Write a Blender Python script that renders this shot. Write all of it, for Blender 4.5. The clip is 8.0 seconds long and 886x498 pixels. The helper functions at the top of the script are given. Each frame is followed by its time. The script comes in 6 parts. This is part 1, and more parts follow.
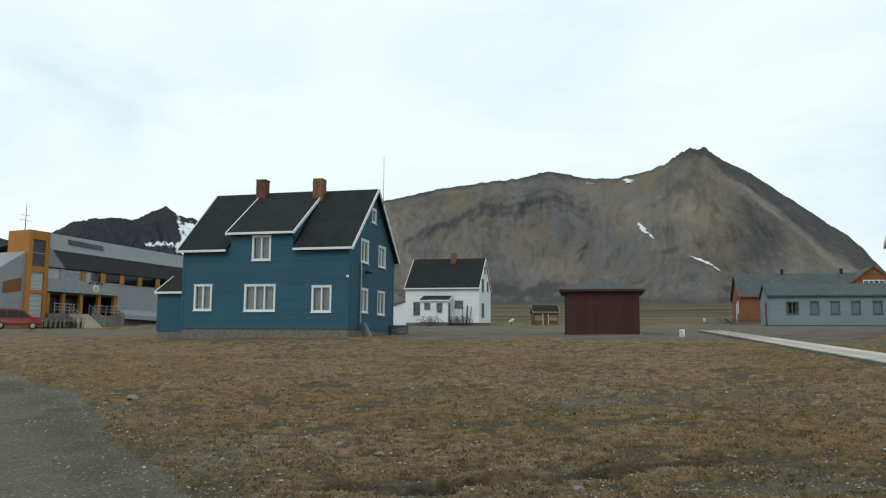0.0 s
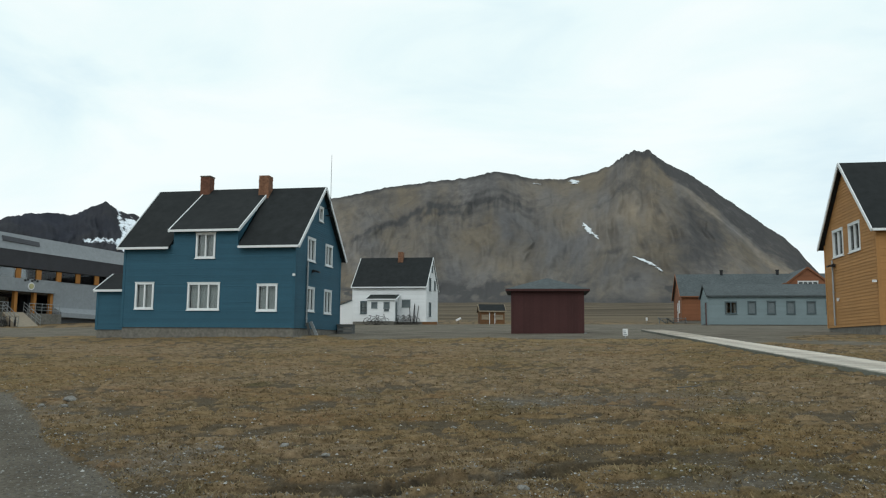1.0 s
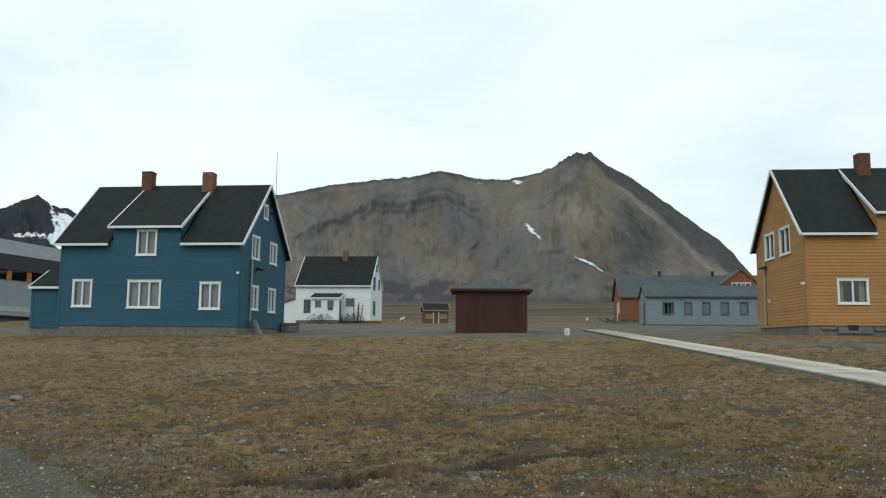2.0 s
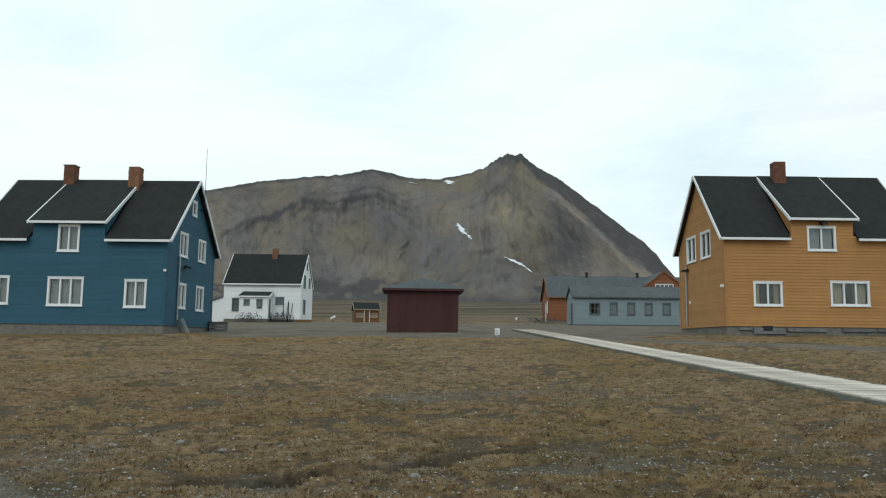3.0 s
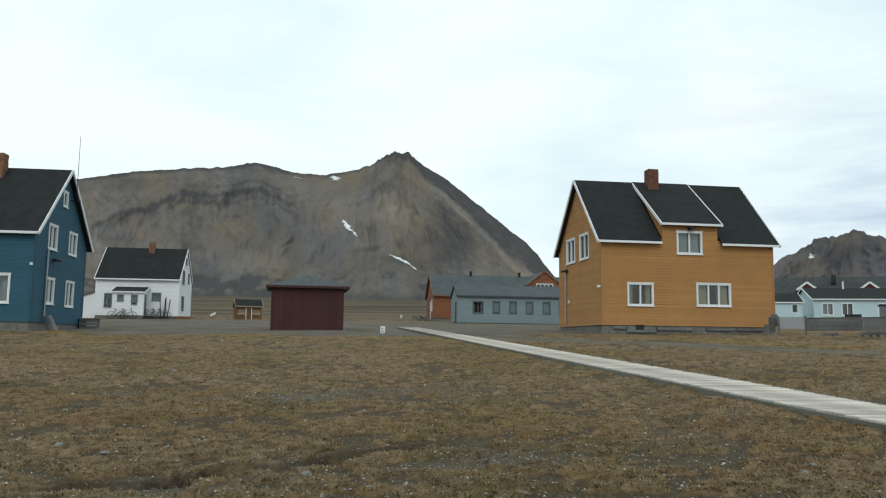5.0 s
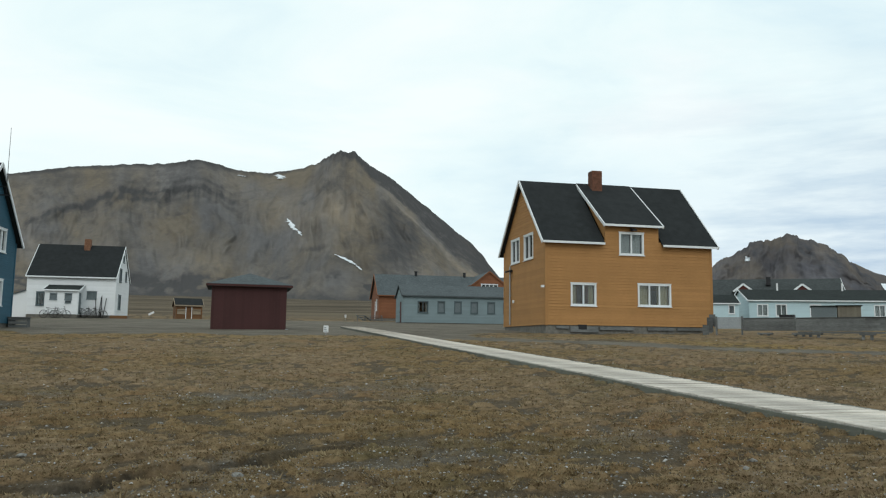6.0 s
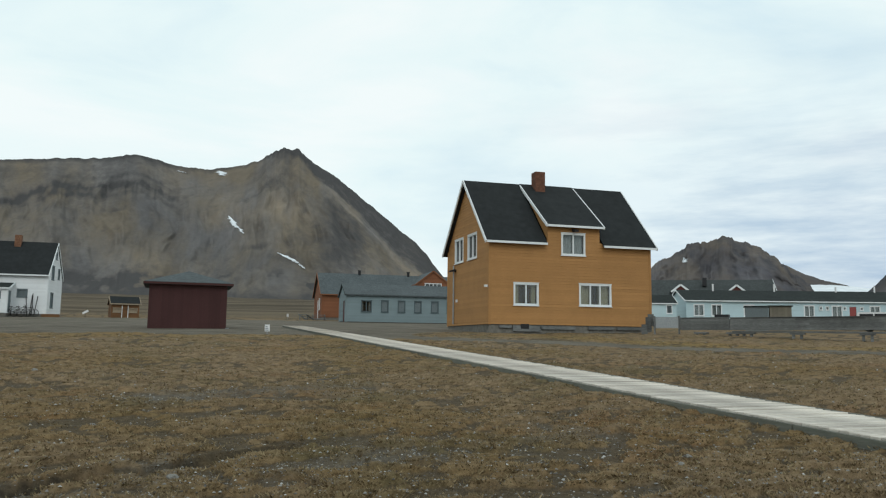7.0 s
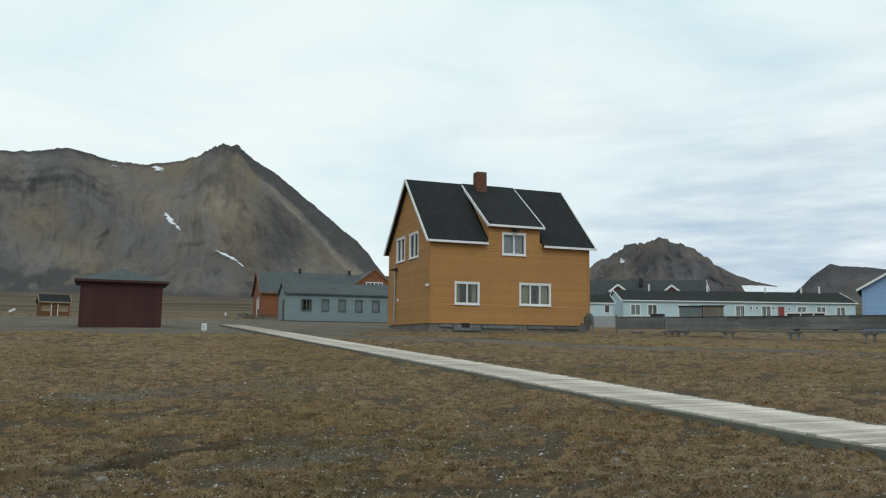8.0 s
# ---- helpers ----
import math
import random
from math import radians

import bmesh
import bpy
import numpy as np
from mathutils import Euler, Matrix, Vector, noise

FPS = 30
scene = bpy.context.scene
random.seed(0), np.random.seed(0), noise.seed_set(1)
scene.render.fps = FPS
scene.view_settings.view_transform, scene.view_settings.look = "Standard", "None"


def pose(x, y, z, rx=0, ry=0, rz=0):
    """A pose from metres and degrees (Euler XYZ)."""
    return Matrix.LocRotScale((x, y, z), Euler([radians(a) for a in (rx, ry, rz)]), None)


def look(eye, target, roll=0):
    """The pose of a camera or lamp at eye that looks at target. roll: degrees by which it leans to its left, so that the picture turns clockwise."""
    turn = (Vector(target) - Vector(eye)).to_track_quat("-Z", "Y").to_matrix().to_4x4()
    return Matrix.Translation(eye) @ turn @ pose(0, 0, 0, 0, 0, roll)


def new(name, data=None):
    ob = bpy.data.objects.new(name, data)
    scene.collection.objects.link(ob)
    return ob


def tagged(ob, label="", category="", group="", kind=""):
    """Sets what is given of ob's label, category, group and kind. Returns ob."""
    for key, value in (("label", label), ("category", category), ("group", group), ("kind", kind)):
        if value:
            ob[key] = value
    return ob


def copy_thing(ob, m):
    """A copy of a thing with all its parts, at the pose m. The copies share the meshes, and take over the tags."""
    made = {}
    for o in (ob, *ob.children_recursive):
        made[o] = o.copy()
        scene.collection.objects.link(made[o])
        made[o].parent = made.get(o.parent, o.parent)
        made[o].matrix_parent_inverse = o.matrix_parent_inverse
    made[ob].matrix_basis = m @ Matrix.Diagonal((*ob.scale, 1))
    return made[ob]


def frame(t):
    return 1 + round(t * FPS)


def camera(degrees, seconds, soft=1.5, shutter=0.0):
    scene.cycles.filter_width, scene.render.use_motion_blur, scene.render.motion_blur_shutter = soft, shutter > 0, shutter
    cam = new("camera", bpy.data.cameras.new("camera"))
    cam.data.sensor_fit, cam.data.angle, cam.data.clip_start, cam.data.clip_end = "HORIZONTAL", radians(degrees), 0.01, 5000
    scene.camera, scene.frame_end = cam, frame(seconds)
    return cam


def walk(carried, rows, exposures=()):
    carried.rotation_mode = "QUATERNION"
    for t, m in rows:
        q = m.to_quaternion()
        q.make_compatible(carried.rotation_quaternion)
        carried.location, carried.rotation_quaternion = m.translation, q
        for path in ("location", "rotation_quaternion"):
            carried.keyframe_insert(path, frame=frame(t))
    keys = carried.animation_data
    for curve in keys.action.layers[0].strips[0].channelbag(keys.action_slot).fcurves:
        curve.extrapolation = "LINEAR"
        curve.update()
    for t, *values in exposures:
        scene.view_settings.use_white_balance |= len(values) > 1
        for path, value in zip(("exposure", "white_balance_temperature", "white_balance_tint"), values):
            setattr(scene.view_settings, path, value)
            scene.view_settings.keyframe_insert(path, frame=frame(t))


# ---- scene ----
# ---- the camera: it turns slowly on the spot, held by somebody beside the gravel road ----
LENS = 58.50
cam = camera(LENS, 8.0, soft=1.2)
# seconds, place, turn to the left, tilt up, lean to the right
PATH = [
    (0.0, 0.003, 0.005, 1.610, -0.000, 6.869, -0.483),
    (0.5, 0.015, 0.032, 1.615, -1.775, 6.857, -0.477),
    (1.0, -0.000, -0.019, 1.626, -3.823, 6.815, -0.463),
    (2.5, -0.197, -0.416, 1.630, -10.357, 6.775, -0.622),
    (3.0, -0.244, -0.487, 1.646, -12.968, 6.762, -0.661),
    (3.5, -0.303, -0.558, 1.655, -14.847, 6.732, -0.698),
    (4.0, -0.337, -0.615, 1.664, -17.249, 6.713, -0.640),
    (4.5, -0.380, -0.668, 1.670, -19.253, 6.679, -0.657),
    (6.0, -0.249, -0.467, 1.625, -25.262, 6.758, -0.698),
    (6.5, -0.231, -0.447, 1.617, -26.973, 6.770, -0.683),
    (7.0, -0.230, -0.455, 1.618, -29.331, 6.760, -0.673),
    (7.5, -0.234, -0.459, 1.618, -31.286, 6.746, -0.670),
    (8.0, -0.217, -0.451, 1.613, -33.579, 6.745, -0.620),
]


def held(x, y, z, turn, tilt, lean):
    return pose(x, y, z, 90 + tilt, 0, turn) @ pose(0, 0, 0, 0, 0, -lean)


walk(cam, [(row[0], held(*row[1:])) for row in PATH], [(0.0, 0.02), (4.0, 0.08), (6.0, 0.04), (8.0, -0.06)])

# ---- light: a bright overcast arctic day ----
world = bpy.data.worlds.new("overcast_sky")
scene.world = world
world.use_nodes = True
wn, wl = world.node_tree.nodes, world.node_tree.links
wn.clear()


def wnode(kind, **sets):
    n = wn.new(kind)
    for key, value in sets.items():
        n.inputs[key].default_value = value
    return n


SUN_UP, SUN_ROUND = radians(38), radians(205)
sky = wn.new("ShaderNodeTexSky")
sky.sky_type, sky.sun_disc, sky.sun_elevation, sky.sun_rotation = "NISHITA", False, SUN_UP, SUN_ROUND
coord = wn.new("ShaderNodeTexCoord")
squash = wn.new("ShaderNodeMapping")
squash.inputs["Scale"].default_value = (1.0, 1.0, 3.2)
wl.new(coord.outputs["Generated"], squash.inputs["Vector"])
puffs = wnode("ShaderNodeTexNoise", Scale=2.1, Detail=7.0, Roughness=0.55, Distortion=0.6)
wl.new(squash.outputs["Vector"], puffs.inputs["Vector"])
cover = wn.new("ShaderNodeValToRGB")
ramp = cover.color_ramp
ramp.elements[0].position, ramp.elements[0].color = 0.34, (0.74, 0.91, 0.97, 1)
ramp.elements[1].position, ramp.elements[1].color = 0.60, (0.95, 1.03, 1.03, 1)
mid = ramp.elements.new(0.47)
mid.color = (0.86, 1.0, 1.01, 1)
wl.new(puffs.outputs["Fac"], cover.inputs["Fac"])
# thinner, greyer cloud layers low in the east
split = wn.new("ShaderNodeSeparateXYZ")
wl.new(coord.outputs["Generated"], split.inputs["Vector"])
low = wn.new("ShaderNodeMapRange")
low.interpolation_type = "SMOOTHSTEP"
for key, value in (("From Min", 0.42), ("From Max", 0.04), ("To Min", 0.0), ("To Max", 1.0)):
    low.inputs[key].default_value = value
wl.new(split.outputs["Z"], low.inputs["Value"])
east = wn.new("ShaderNodeMapRange")
east.interpolation_type = "SMOOTHSTEP"
for key, value in (("From Min", 0.32), ("From Max", 0.85), ("To Min", 0.0), ("To Max", 1.0)):
    east.inputs[key].default_value = value
wl.new(split.outputs["X"], east.inputs["Value"])
streak_map = wn.new("ShaderNodeMapping")
streak_map.inputs["Scale"].default_value = (1.0, 1.0, 6.0)
wl.new(coord.outputs["Generated"], streak_map.inputs["Vector"])
streaks = wnode("ShaderNodeTexNoise", Scale=3.4, Detail=6.0, Roughness=0.6)
wl.new(streak_map.outputs["Vector"], streaks.inputs["Vector"])
grey = wn.new("ShaderNodeValToRGB")
grey.color_ramp.elements[0].position, grey.color_ramp.elements[0].color = 0.36, (0.44, 0.58, 0.74, 1)
grey.color_ramp.elements[1].position, grey.color_ramp.elements[1].color = 0.60, (0.88, 0.97, 1.0, 1)
wl.new(streaks.outputs["Fac"], grey.inputs["Fac"])
amount = wn.new("ShaderNodeMath")
amount.operation = "MULTIPLY"
wl.new(low.outputs["Result"], amount.inputs[0])
wl.new(east.outputs["Result"], amount.inputs[1])
clouds = wn.new("ShaderNodeMix")
clouds.data_type = "RGBA"
wl.new(amount.outputs[0], clouds.inputs["Factor"])
wl.new(cover.outputs["Color"], clouds.inputs["A"])
wl.new(grey.outputs["Color"], clouds.inputs["B"])
bg_sky = wnode("ShaderNodeBackground", Strength=0.06)
wl.new(sky.outputs["Color"], bg_sky.inputs["Color"])
bg_cloud = wnode("ShaderNodeBackground", Strength=1.0)
wl.new(clouds.outputs["Result"], bg_cloud.inputs["Color"])
both = wnode("ShaderNodeMixShader", Fac=0.94)
wl.new(bg_sky.outputs[0], both.inputs[1])
wl.new(bg_cloud.outputs[0], both.inputs[2])
wout = wn.new("ShaderNodeOutputWorld")
wl.new(both.outputs[0], wout.inputs["Surface"])

sun = new("sun", bpy.data.lights.new("sun", "SUN"))
sun.data.energy, sun.data.angle, sun.data.color = 0.6, radians(25), (1.0, 0.97, 0.92)
sun.matrix_world = look((0, 0, 0), (-math.sin(SUN_ROUND) * math.cos(SUN_UP), -math.cos(SUN_ROUND) * math.cos(SUN_UP), -math.sin(SUN_UP)))


# ---- materials ----
def material(name, rough=0.8, metal=0.0, spec=0.3):
    m = bpy.data.materials.new(name)
    m.use_nodes = True
    b = m.node_tree.nodes["Principled BSDF"]
    b.inputs["Roughness"].default_value, b.inputs["Metallic"].default_value = rough, metal
    b.inputs["Specular IOR Level"].default_value = spec
    return m, m.node_tree.nodes, m.node_tree.links, b


def noise_tex(n, l, scale, detail=5.0, rough=0.6, stretch=None, space="Object", distortion=0.0):
    t = n.new("ShaderNodeTexNoise")
    t.inputs["Scale"].default_value, t.inputs["Detail"].default_value = scale, detail
    t.inputs["Roughness"].default_value, t.inputs["Distortion"].default_value = rough, distortion
    c = n.new("ShaderNodeTexCoord")
    if stretch:
        mp = n.new("ShaderNodeMapping")
        mp.inputs["Scale"].default_value = stretch
        l.new(c.outputs[space], mp.inputs["Vector"])
        l.new(mp.outputs["Vector"], t.inputs["Vector"])
    else:
        l.new(c.outputs[space], t.inputs["Vector"])
    return t.outputs["Fac"]


def ramp_of(n, l, fac, stops):
    r = n.new("ShaderNodeValToRGB")
    e = r.color_ramp.elements
    while len(e) < len(stops):
        e.new(0.5)
    for el, (p, c) in zip(e, stops):
        el.position, el.color = p, (*c, 1)
    l.new(fac, r.inputs["Fac"])
    return r.outputs["Color"]


def mix(n, l, fac, a, b, mode="MIX"):
    m = n.new("ShaderNodeMix")
    m.data_type, m.blend_type = "RGBA", mode
    for key, value in (("Factor", fac), ("A", a), ("B", b)):
        if isinstance(value, (int, float)):
            m.inputs[key].default_value = value
        elif isinstance(value, tuple):
            m.inputs[key].default_value = (*value, 1)
        else:
            l.new(value, m.inputs[key])
    return m.outputs["Result"]


def bump(n, l, b, height, strength=0.3, distance=0.02):
    k = n.new("ShaderNodeBump")
    k.inputs["Strength"].default_value, k.inputs["Distance"].default_value = strength, distance
    l.new(height, k.inputs["Height"])
    l.new(k.outputs["Normal"], b.inputs["Normal"])


def worn(name, colour, rough=0.7, spread=0.18, grain=14.0, stain=1.1, stretch=None, relief=0.15, metal=0.0, spec=0.3, distance=0.01):
    """A coat of one colour with grain, faded patches and fine relief."""
    m, n, l, b = material(name, rough, metal, spec)
    dark = tuple(c * (1 - spread) for c in colour)
    light = tuple(min(1, c * (1 + spread)) for c in colour)
    fine = noise_tex(n, l, grain, 6, 0.65, stretch)
    broad = noise_tex(n, l, stain, 4, 0.6)
    one = ramp_of(n, l, fine, [(0.3, dark), (0.7, light)])
    two = ramp_of(n, l, broad, [(0.35, tuple(c * (1 - spread * 0.7) for c in (1, 1, 1))), (0.65, (1, 1, 1))])
    l.new(mix(n, l, 1.0, one, two, "MULTIPLY"), b.inputs["Base Color"])
    bump(n, l, b, fine, relief, distance)
    return m


def timber(name, colour, spread=0.25, rough=0.75):
    """Painted or bare boards: every piece and board differs a little, grain along the board."""
    m, n, l, b = material(name, rough, 0, 0.25)
    g = n.new("ShaderNodeNewGeometry")
    o = n.new("ShaderNodeObjectInfo")
    add = n.new("ShaderNodeMath")
    add.operation = "ADD"
    l.new(g.outputs["Random Per Island"], add.inputs[0])
    l.new(o.outputs["Random"], add.inputs[1])
    frac = n.new("ShaderNodeMath")
    frac.operation = "FRACT"
    l.new(add.outputs[0], frac.inputs[0])
    per = ramp_of(n, l, frac.outputs[0], [(0.0, tuple(c * (1 - spread * 0.5) for c in colour)), (1.0, tuple(min(1, c * (1 + spread * 0.4)) for c in colour))])
    grain = noise_tex(n, l, 9.0, 6, 0.7, (0.5, 0.5, 4.0))
    broad = noise_tex(n, l, 0.8, 5, 0.6)
    a = ramp_of(n, l, grain, [(0.3, (1 - spread,) * 3), (0.65, (1, 1, 1))])
    c = ramp_of(n, l, broad, [(0.35, (1 - spread * 0.6,) * 3), (0.6, (1, 1, 1))])
    l.new(mix(n, l, 1.0, mix(n, l, 1.0, per, a, "MULTIPLY"), c, "MULTIPLY"), b.inputs["Base Color"])
    bump(n, l, b, grain, 0.2, 0.01)
    return m


blue_paint = timber("blue_paint", (0.033, 0.106, 0.155), 0.14)
ochre_paint = timber("ochre_paint", (0.42, 0.218, 0.080), 0.16)
white_wall = timber("white_wall", (0.76, 0.78, 0.79), 0.08)
white_paint = worn("white_paint", (0.72, 0.75, 0.76), 0.55, 0.06)
red_paint = timber("oxblood_paint", (0.064, 0.025, 0.024), 0.2)
rust_paint = timber("rust_red_paint", (0.235, 0.095, 0.046), 0.2)
greyblue_paint = timber("grey_blue_paint", (0.21, 0.27, 0.285), 0.12)
paleblue_paint = timber("pale_blue_paint", (0.48, 0.62, 0.66), 0.08)
skyblue_paint = timber("sky_blue_paint", (0.26, 0.42, 0.66), 0.1)
grey_render = worn("grey_panel", (0.262, 0.282, 0.298), 0.7, 0.1, 3.0)
dark_fascia = worn("dark_cladding", (0.066, 0.068, 0.078), 0.6, 0.2)
orange_wood = timber("orange_varnished_wood", (0.42, 0.18, 0.045), 0.2)
hut_wood = timber("tan_wood", (0.165, 0.082, 0.036), 0.2)
felt = worn("black_roofing_felt", (0.0205, 0.0235, 0.0245), 0.85, 0.22, 2.2, 0.5, None, 0.12, spec=0.14)
grey_felt = worn("grey_roofing_felt", (0.085, 0.10, 0.105), 0.85, 0.25, 5.0, 0.6, None, 0.4, spec=0.15)
dark_roof = worn("dark_green_grey_roofing", (0.026, 0.032, 0.031), 0.9, 0.25, 3.0, 0.6, None, 0.3, spec=0.12)
slate_roof = worn("slate_grey_roofing", (0.055, 0.062, 0.062), 0.9, 0.25, 3.0, 0.6, None, 0.3, spec=0.12)
brick_red = worn("chimney_brick", (0.165, 0.075, 0.048), 0.9, 0.35, 9.0, 3.0, None, 0.5)
brick_pale = worn("chimney_brick_pale", (0.235, 0.118, 0.07), 0.9, 0.4, 9.0, 3.0, None, 0.5)
concrete = worn("concrete", (0.17, 0.16, 0.14), 0.9, 0.3, 6.0, 0.9, None, 0.4)
grey_wood = timber("weathered_grey_wood", (0.185, 0.19, 0.185), 0.5, 0.85)
beam_wood = timber("green_grey_beam_wood", (0.17, 0.175, 0.145), 0.35, 0.85)
tan_board = timber("tan_grey_boards", (0.21, 0.19, 0.15), 0.25, 0.85)
deck_wood = timber("bleached_deck_wood", (0.62, 0.57, 0.50), 0.40, 0.85)
dark_metal = worn("dark_metal", (0.03, 0.03, 0.032), 0.5, 0.2, metal=0.6)
grey_metal = worn("galvanised_metal", (0.35, 0.37, 0.38), 0.45, 0.12, metal=0.7)
plastic_white = worn("white_plastic", (0.7, 0.7, 0.7), 0.4, 0.05)
curtain_cloth = worn("pale_curtain", (0.42, 0.44, 0.44), 0.9, 0.15)
cream_cloth = worn("cream_curtain", (0.50, 0.43, 0.27), 0.9, 0.15)
car_red = worn("red_car_paint", (0.26, 0.032, 0.02), 0.35, 0.08, spec=0.5)
rubber = worn("rubber", (0.015, 0.015, 0.015), 0.9, 0.2)
black_paint = worn("black_frame", (0.02, 0.02, 0.022), 0.6, 0.2)
slate_frame = worn("slate_blue_frame", (0.085, 0.115, 0.125), 0.7, 0.12)
grey_board = worn("grey_shutter", (0.15, 0.18, 0.19), 0.8, 0.15)
door_brown = timber("brown_door", (0.085, 0.025, 0.02), 0.2)
door_red = worn("red_door_paint", (0.27, 0.06, 0.055), 0.5, 0.1)
sign_yellow = worn("yellow_emblem", (0.45, 0.42, 0.22), 0.6, 0.1)
faded_board = worn("faded_board", (0.30, 0.24, 0.17), 0.8, 0.2)
snow = worn("old_snow", (0.72, 0.76, 0.79), 0.9, 0.12, 0.02, 0.006)
lichen_stone = worn("pale_stone", (0.24, 0.235, 0.215), 0.9, 0.35, 12.0, 5.0, None, 0.6)

glass, gn, gl, gb = material("window_glass", 0.03)
gn.remove(gb)
clear = gn.new("ShaderNodeBsdfTransparent")
clear.inputs["Color"].default_value = (0.80, 0.84, 0.84, 1)
shine = gn.new("ShaderNodeBsdfGlossy")
shine.inputs["Roughness"].default_value = 0.02
fres = gn.new("ShaderNodeFresnel")
fres.inputs["IOR"].default_value = 1.55
both_g = gn.new("ShaderNodeMixShader")
gl.new(fres.outputs[0], both_g.inputs[0])
gl.new(clear.outputs[0], both_g.inputs[1])
gl.new(shine.outputs[0], both_g.inputs[2])
gl.new(both_g.outputs[0], gn["Material Output"].inputs["Surface"])


def ground_material():
    m, n, l, b = material("tundra_and_gravel", 0.95, 0, 0.1)

    def att(name):
        a = n.new("ShaderNodeAttribute")
        a.attribute_name = name
        return a.outputs["Fac"]
    clump = noise_tex(n, l, 7.5, 9, 0.78)
    fine = noise_tex(n, l, 26.0, 6, 0.7)
    broad = noise_tex(n, l, 0.16, 6, 0.6)
    hue = noise_tex(n, l, 0.55, 6, 0.65)
    straw = ramp_of(n, l, clump, [(0.30, (0.074, 0.053, 0.032)), (0.43, (0.147, 0.104, 0.060)), (0.56, (0.222, 0.158, 0.093)), (0.70, (0.32, 0.240, 0.150))])
    ochre = ramp_of(n, l, clump, [(0.30, (0.062, 0.043, 0.021)), (0.5, (0.170, 0.114, 0.052)), (0.7, (0.26, 0.18, 0.085))])
    moss = ramp_of(n, l, clump, [(0.30, (0.03, 0.027, 0.013)), (0.5, (0.085, 0.075, 0.036)), (0.7, (0.145, 0.125, 0.065))])
    grass = mix(n, l, ramp_of(n, l, broad, [(0.45, (0, 0, 0)), (0.62, (1, 1, 1))]), straw, ochre)
    gold = n.new("ShaderNodeMath")
    gold.operation = "MULTIPLY"
    l.new(att("golden"), gold.inputs[0])
    l.new(ramp_of(n, l, noise_tex(n, l, 0.9, 5, 0.6), [(0.35, (0.55, 0.55, 0.55)), (0.6, (1, 1, 1))]), gold.inputs[1])
    grass = mix(n, l, gold.outputs[0], grass, ramp_of(n, l, clump, [(0.30, (0.085, 0.056, 0.022)), (0.5, (0.215, 0.145, 0.058)), (0.7, (0.30, 0.21, 0.095))]))
    grass = mix(n, l, ramp_of(n, l, hue, [(0.52, (0, 0, 0)), (0.68, (0.8, 0.8, 0.8))]), grass, moss)
    rusty = noise_tex(n, l, 0.42, 7, 0.7, (0.6, 1.3, 1.0))
    grass = mix(n, l, ramp_of(n, l, rusty, [(0.52, (0, 0, 0)), (0.68, (0.5, 0.5, 0.5))]), grass, ramp_of(n, l, clump, [(0.30, (0.070, 0.036, 0.018)), (0.5, (0.190, 0.098, 0.042)), (0.7, (0.29, 0.165, 0.075))]))
    # hollows between tussocks: dirt and litter, with shade worked into the dark tone
    shaded_litter = ramp_of(n, l, fine, [(0.3, (0.040, 0.031, 0.020)), (0.6, (0.090, 0.072, 0.048)), (0.8, (0.150, 0.128, 0.094))])
    ragged = n.new("ShaderNodeMath")
    ragged.operation = "MULTIPLY_ADD"
    ragged.inputs[1].default_value = 0.6
    l.new(clump, ragged.inputs[0])
    l.new(att("tussock"), ragged.inputs[2])
    grass = mix(n, l, ramp_of(n, l, ragged.outputs[0], [(0.30, (0.9, 0.9, 0.9)), (0.62, (0, 0, 0))]), grass, shaded_litter)
    soil = ramp_of(n, l, fine, [(0.3, (0.062, 0.054, 0.043)), (0.55, (0.132, 0.117, 0.094)), (0.72, (0.225, 0.208, 0.178))])
    bare_noise = noise_tex(n, l, 0.9, 7, 0.68)
    thin = n.new("ShaderNodeMath")
    thin.operation = "ADD"
    l.new(bare_noise, thin.inputs[0])
    l.new(att("bare"), thin.inputs[1])
    grass = mix(n, l, ramp_of(n, l, thin.outputs[0], [(0.58, (0, 0, 0)), (0.80, (0.9, 0.9, 0.9))]), grass, soil)
    gravel = mix(n, l, 1.0, ramp_of(n, l, fine, [(0.3, (0.092, 0.081, 0.064)), (0.55, (0.172, 0.154, 0.124)), (0.75, (0.25, 0.228, 0.19))]),
                 ramp_of(n, l, noise_tex(n, l, 0.5, 5, 0.6), [(0.35, (0.62, 0.6, 0.58)), (0.65, (1, 1, 1))]), "MULTIPLY")
    edge = n.new("ShaderNodeMath")
    edge.operation = "MULTIPLY_ADD"
    edge.inputs[1].default_value, edge.inputs[2].default_value = 0.4, -0.2
    l.new(noise_tex(n, l, 1.6, 7, 0.7), edge.inputs[0])
    total = n.new("ShaderNodeMath")
    total.operation = "ADD"
    l.new(edge.outputs[0], total.inputs[0])
    l.new(att("gravel"), total.inputs[1])
    col = mix(n, l, ramp_of(n, l, total.outputs[0], [(0.40, (0, 0, 0)), (0.60, (1, 1, 1))]), grass, gravel)
    far_moor = mix(n, l, ramp_of(n, l, noise_tex(n, l, 0.010, 7, 0.65, (1, 6.0, 1)), [(0.45, (0, 0, 0)), (0.55, (1, 1, 1))]), (0.052, 0.040, 0.026), (0.118, 0.092, 0.060))
    col = mix(n, l, att("moor"), col, far_moor)
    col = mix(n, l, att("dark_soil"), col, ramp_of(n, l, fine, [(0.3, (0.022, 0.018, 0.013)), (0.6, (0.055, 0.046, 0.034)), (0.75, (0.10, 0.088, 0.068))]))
    l.new(col, b.inputs["Base Color"])
    both_h = n.new("ShaderNodeMath")
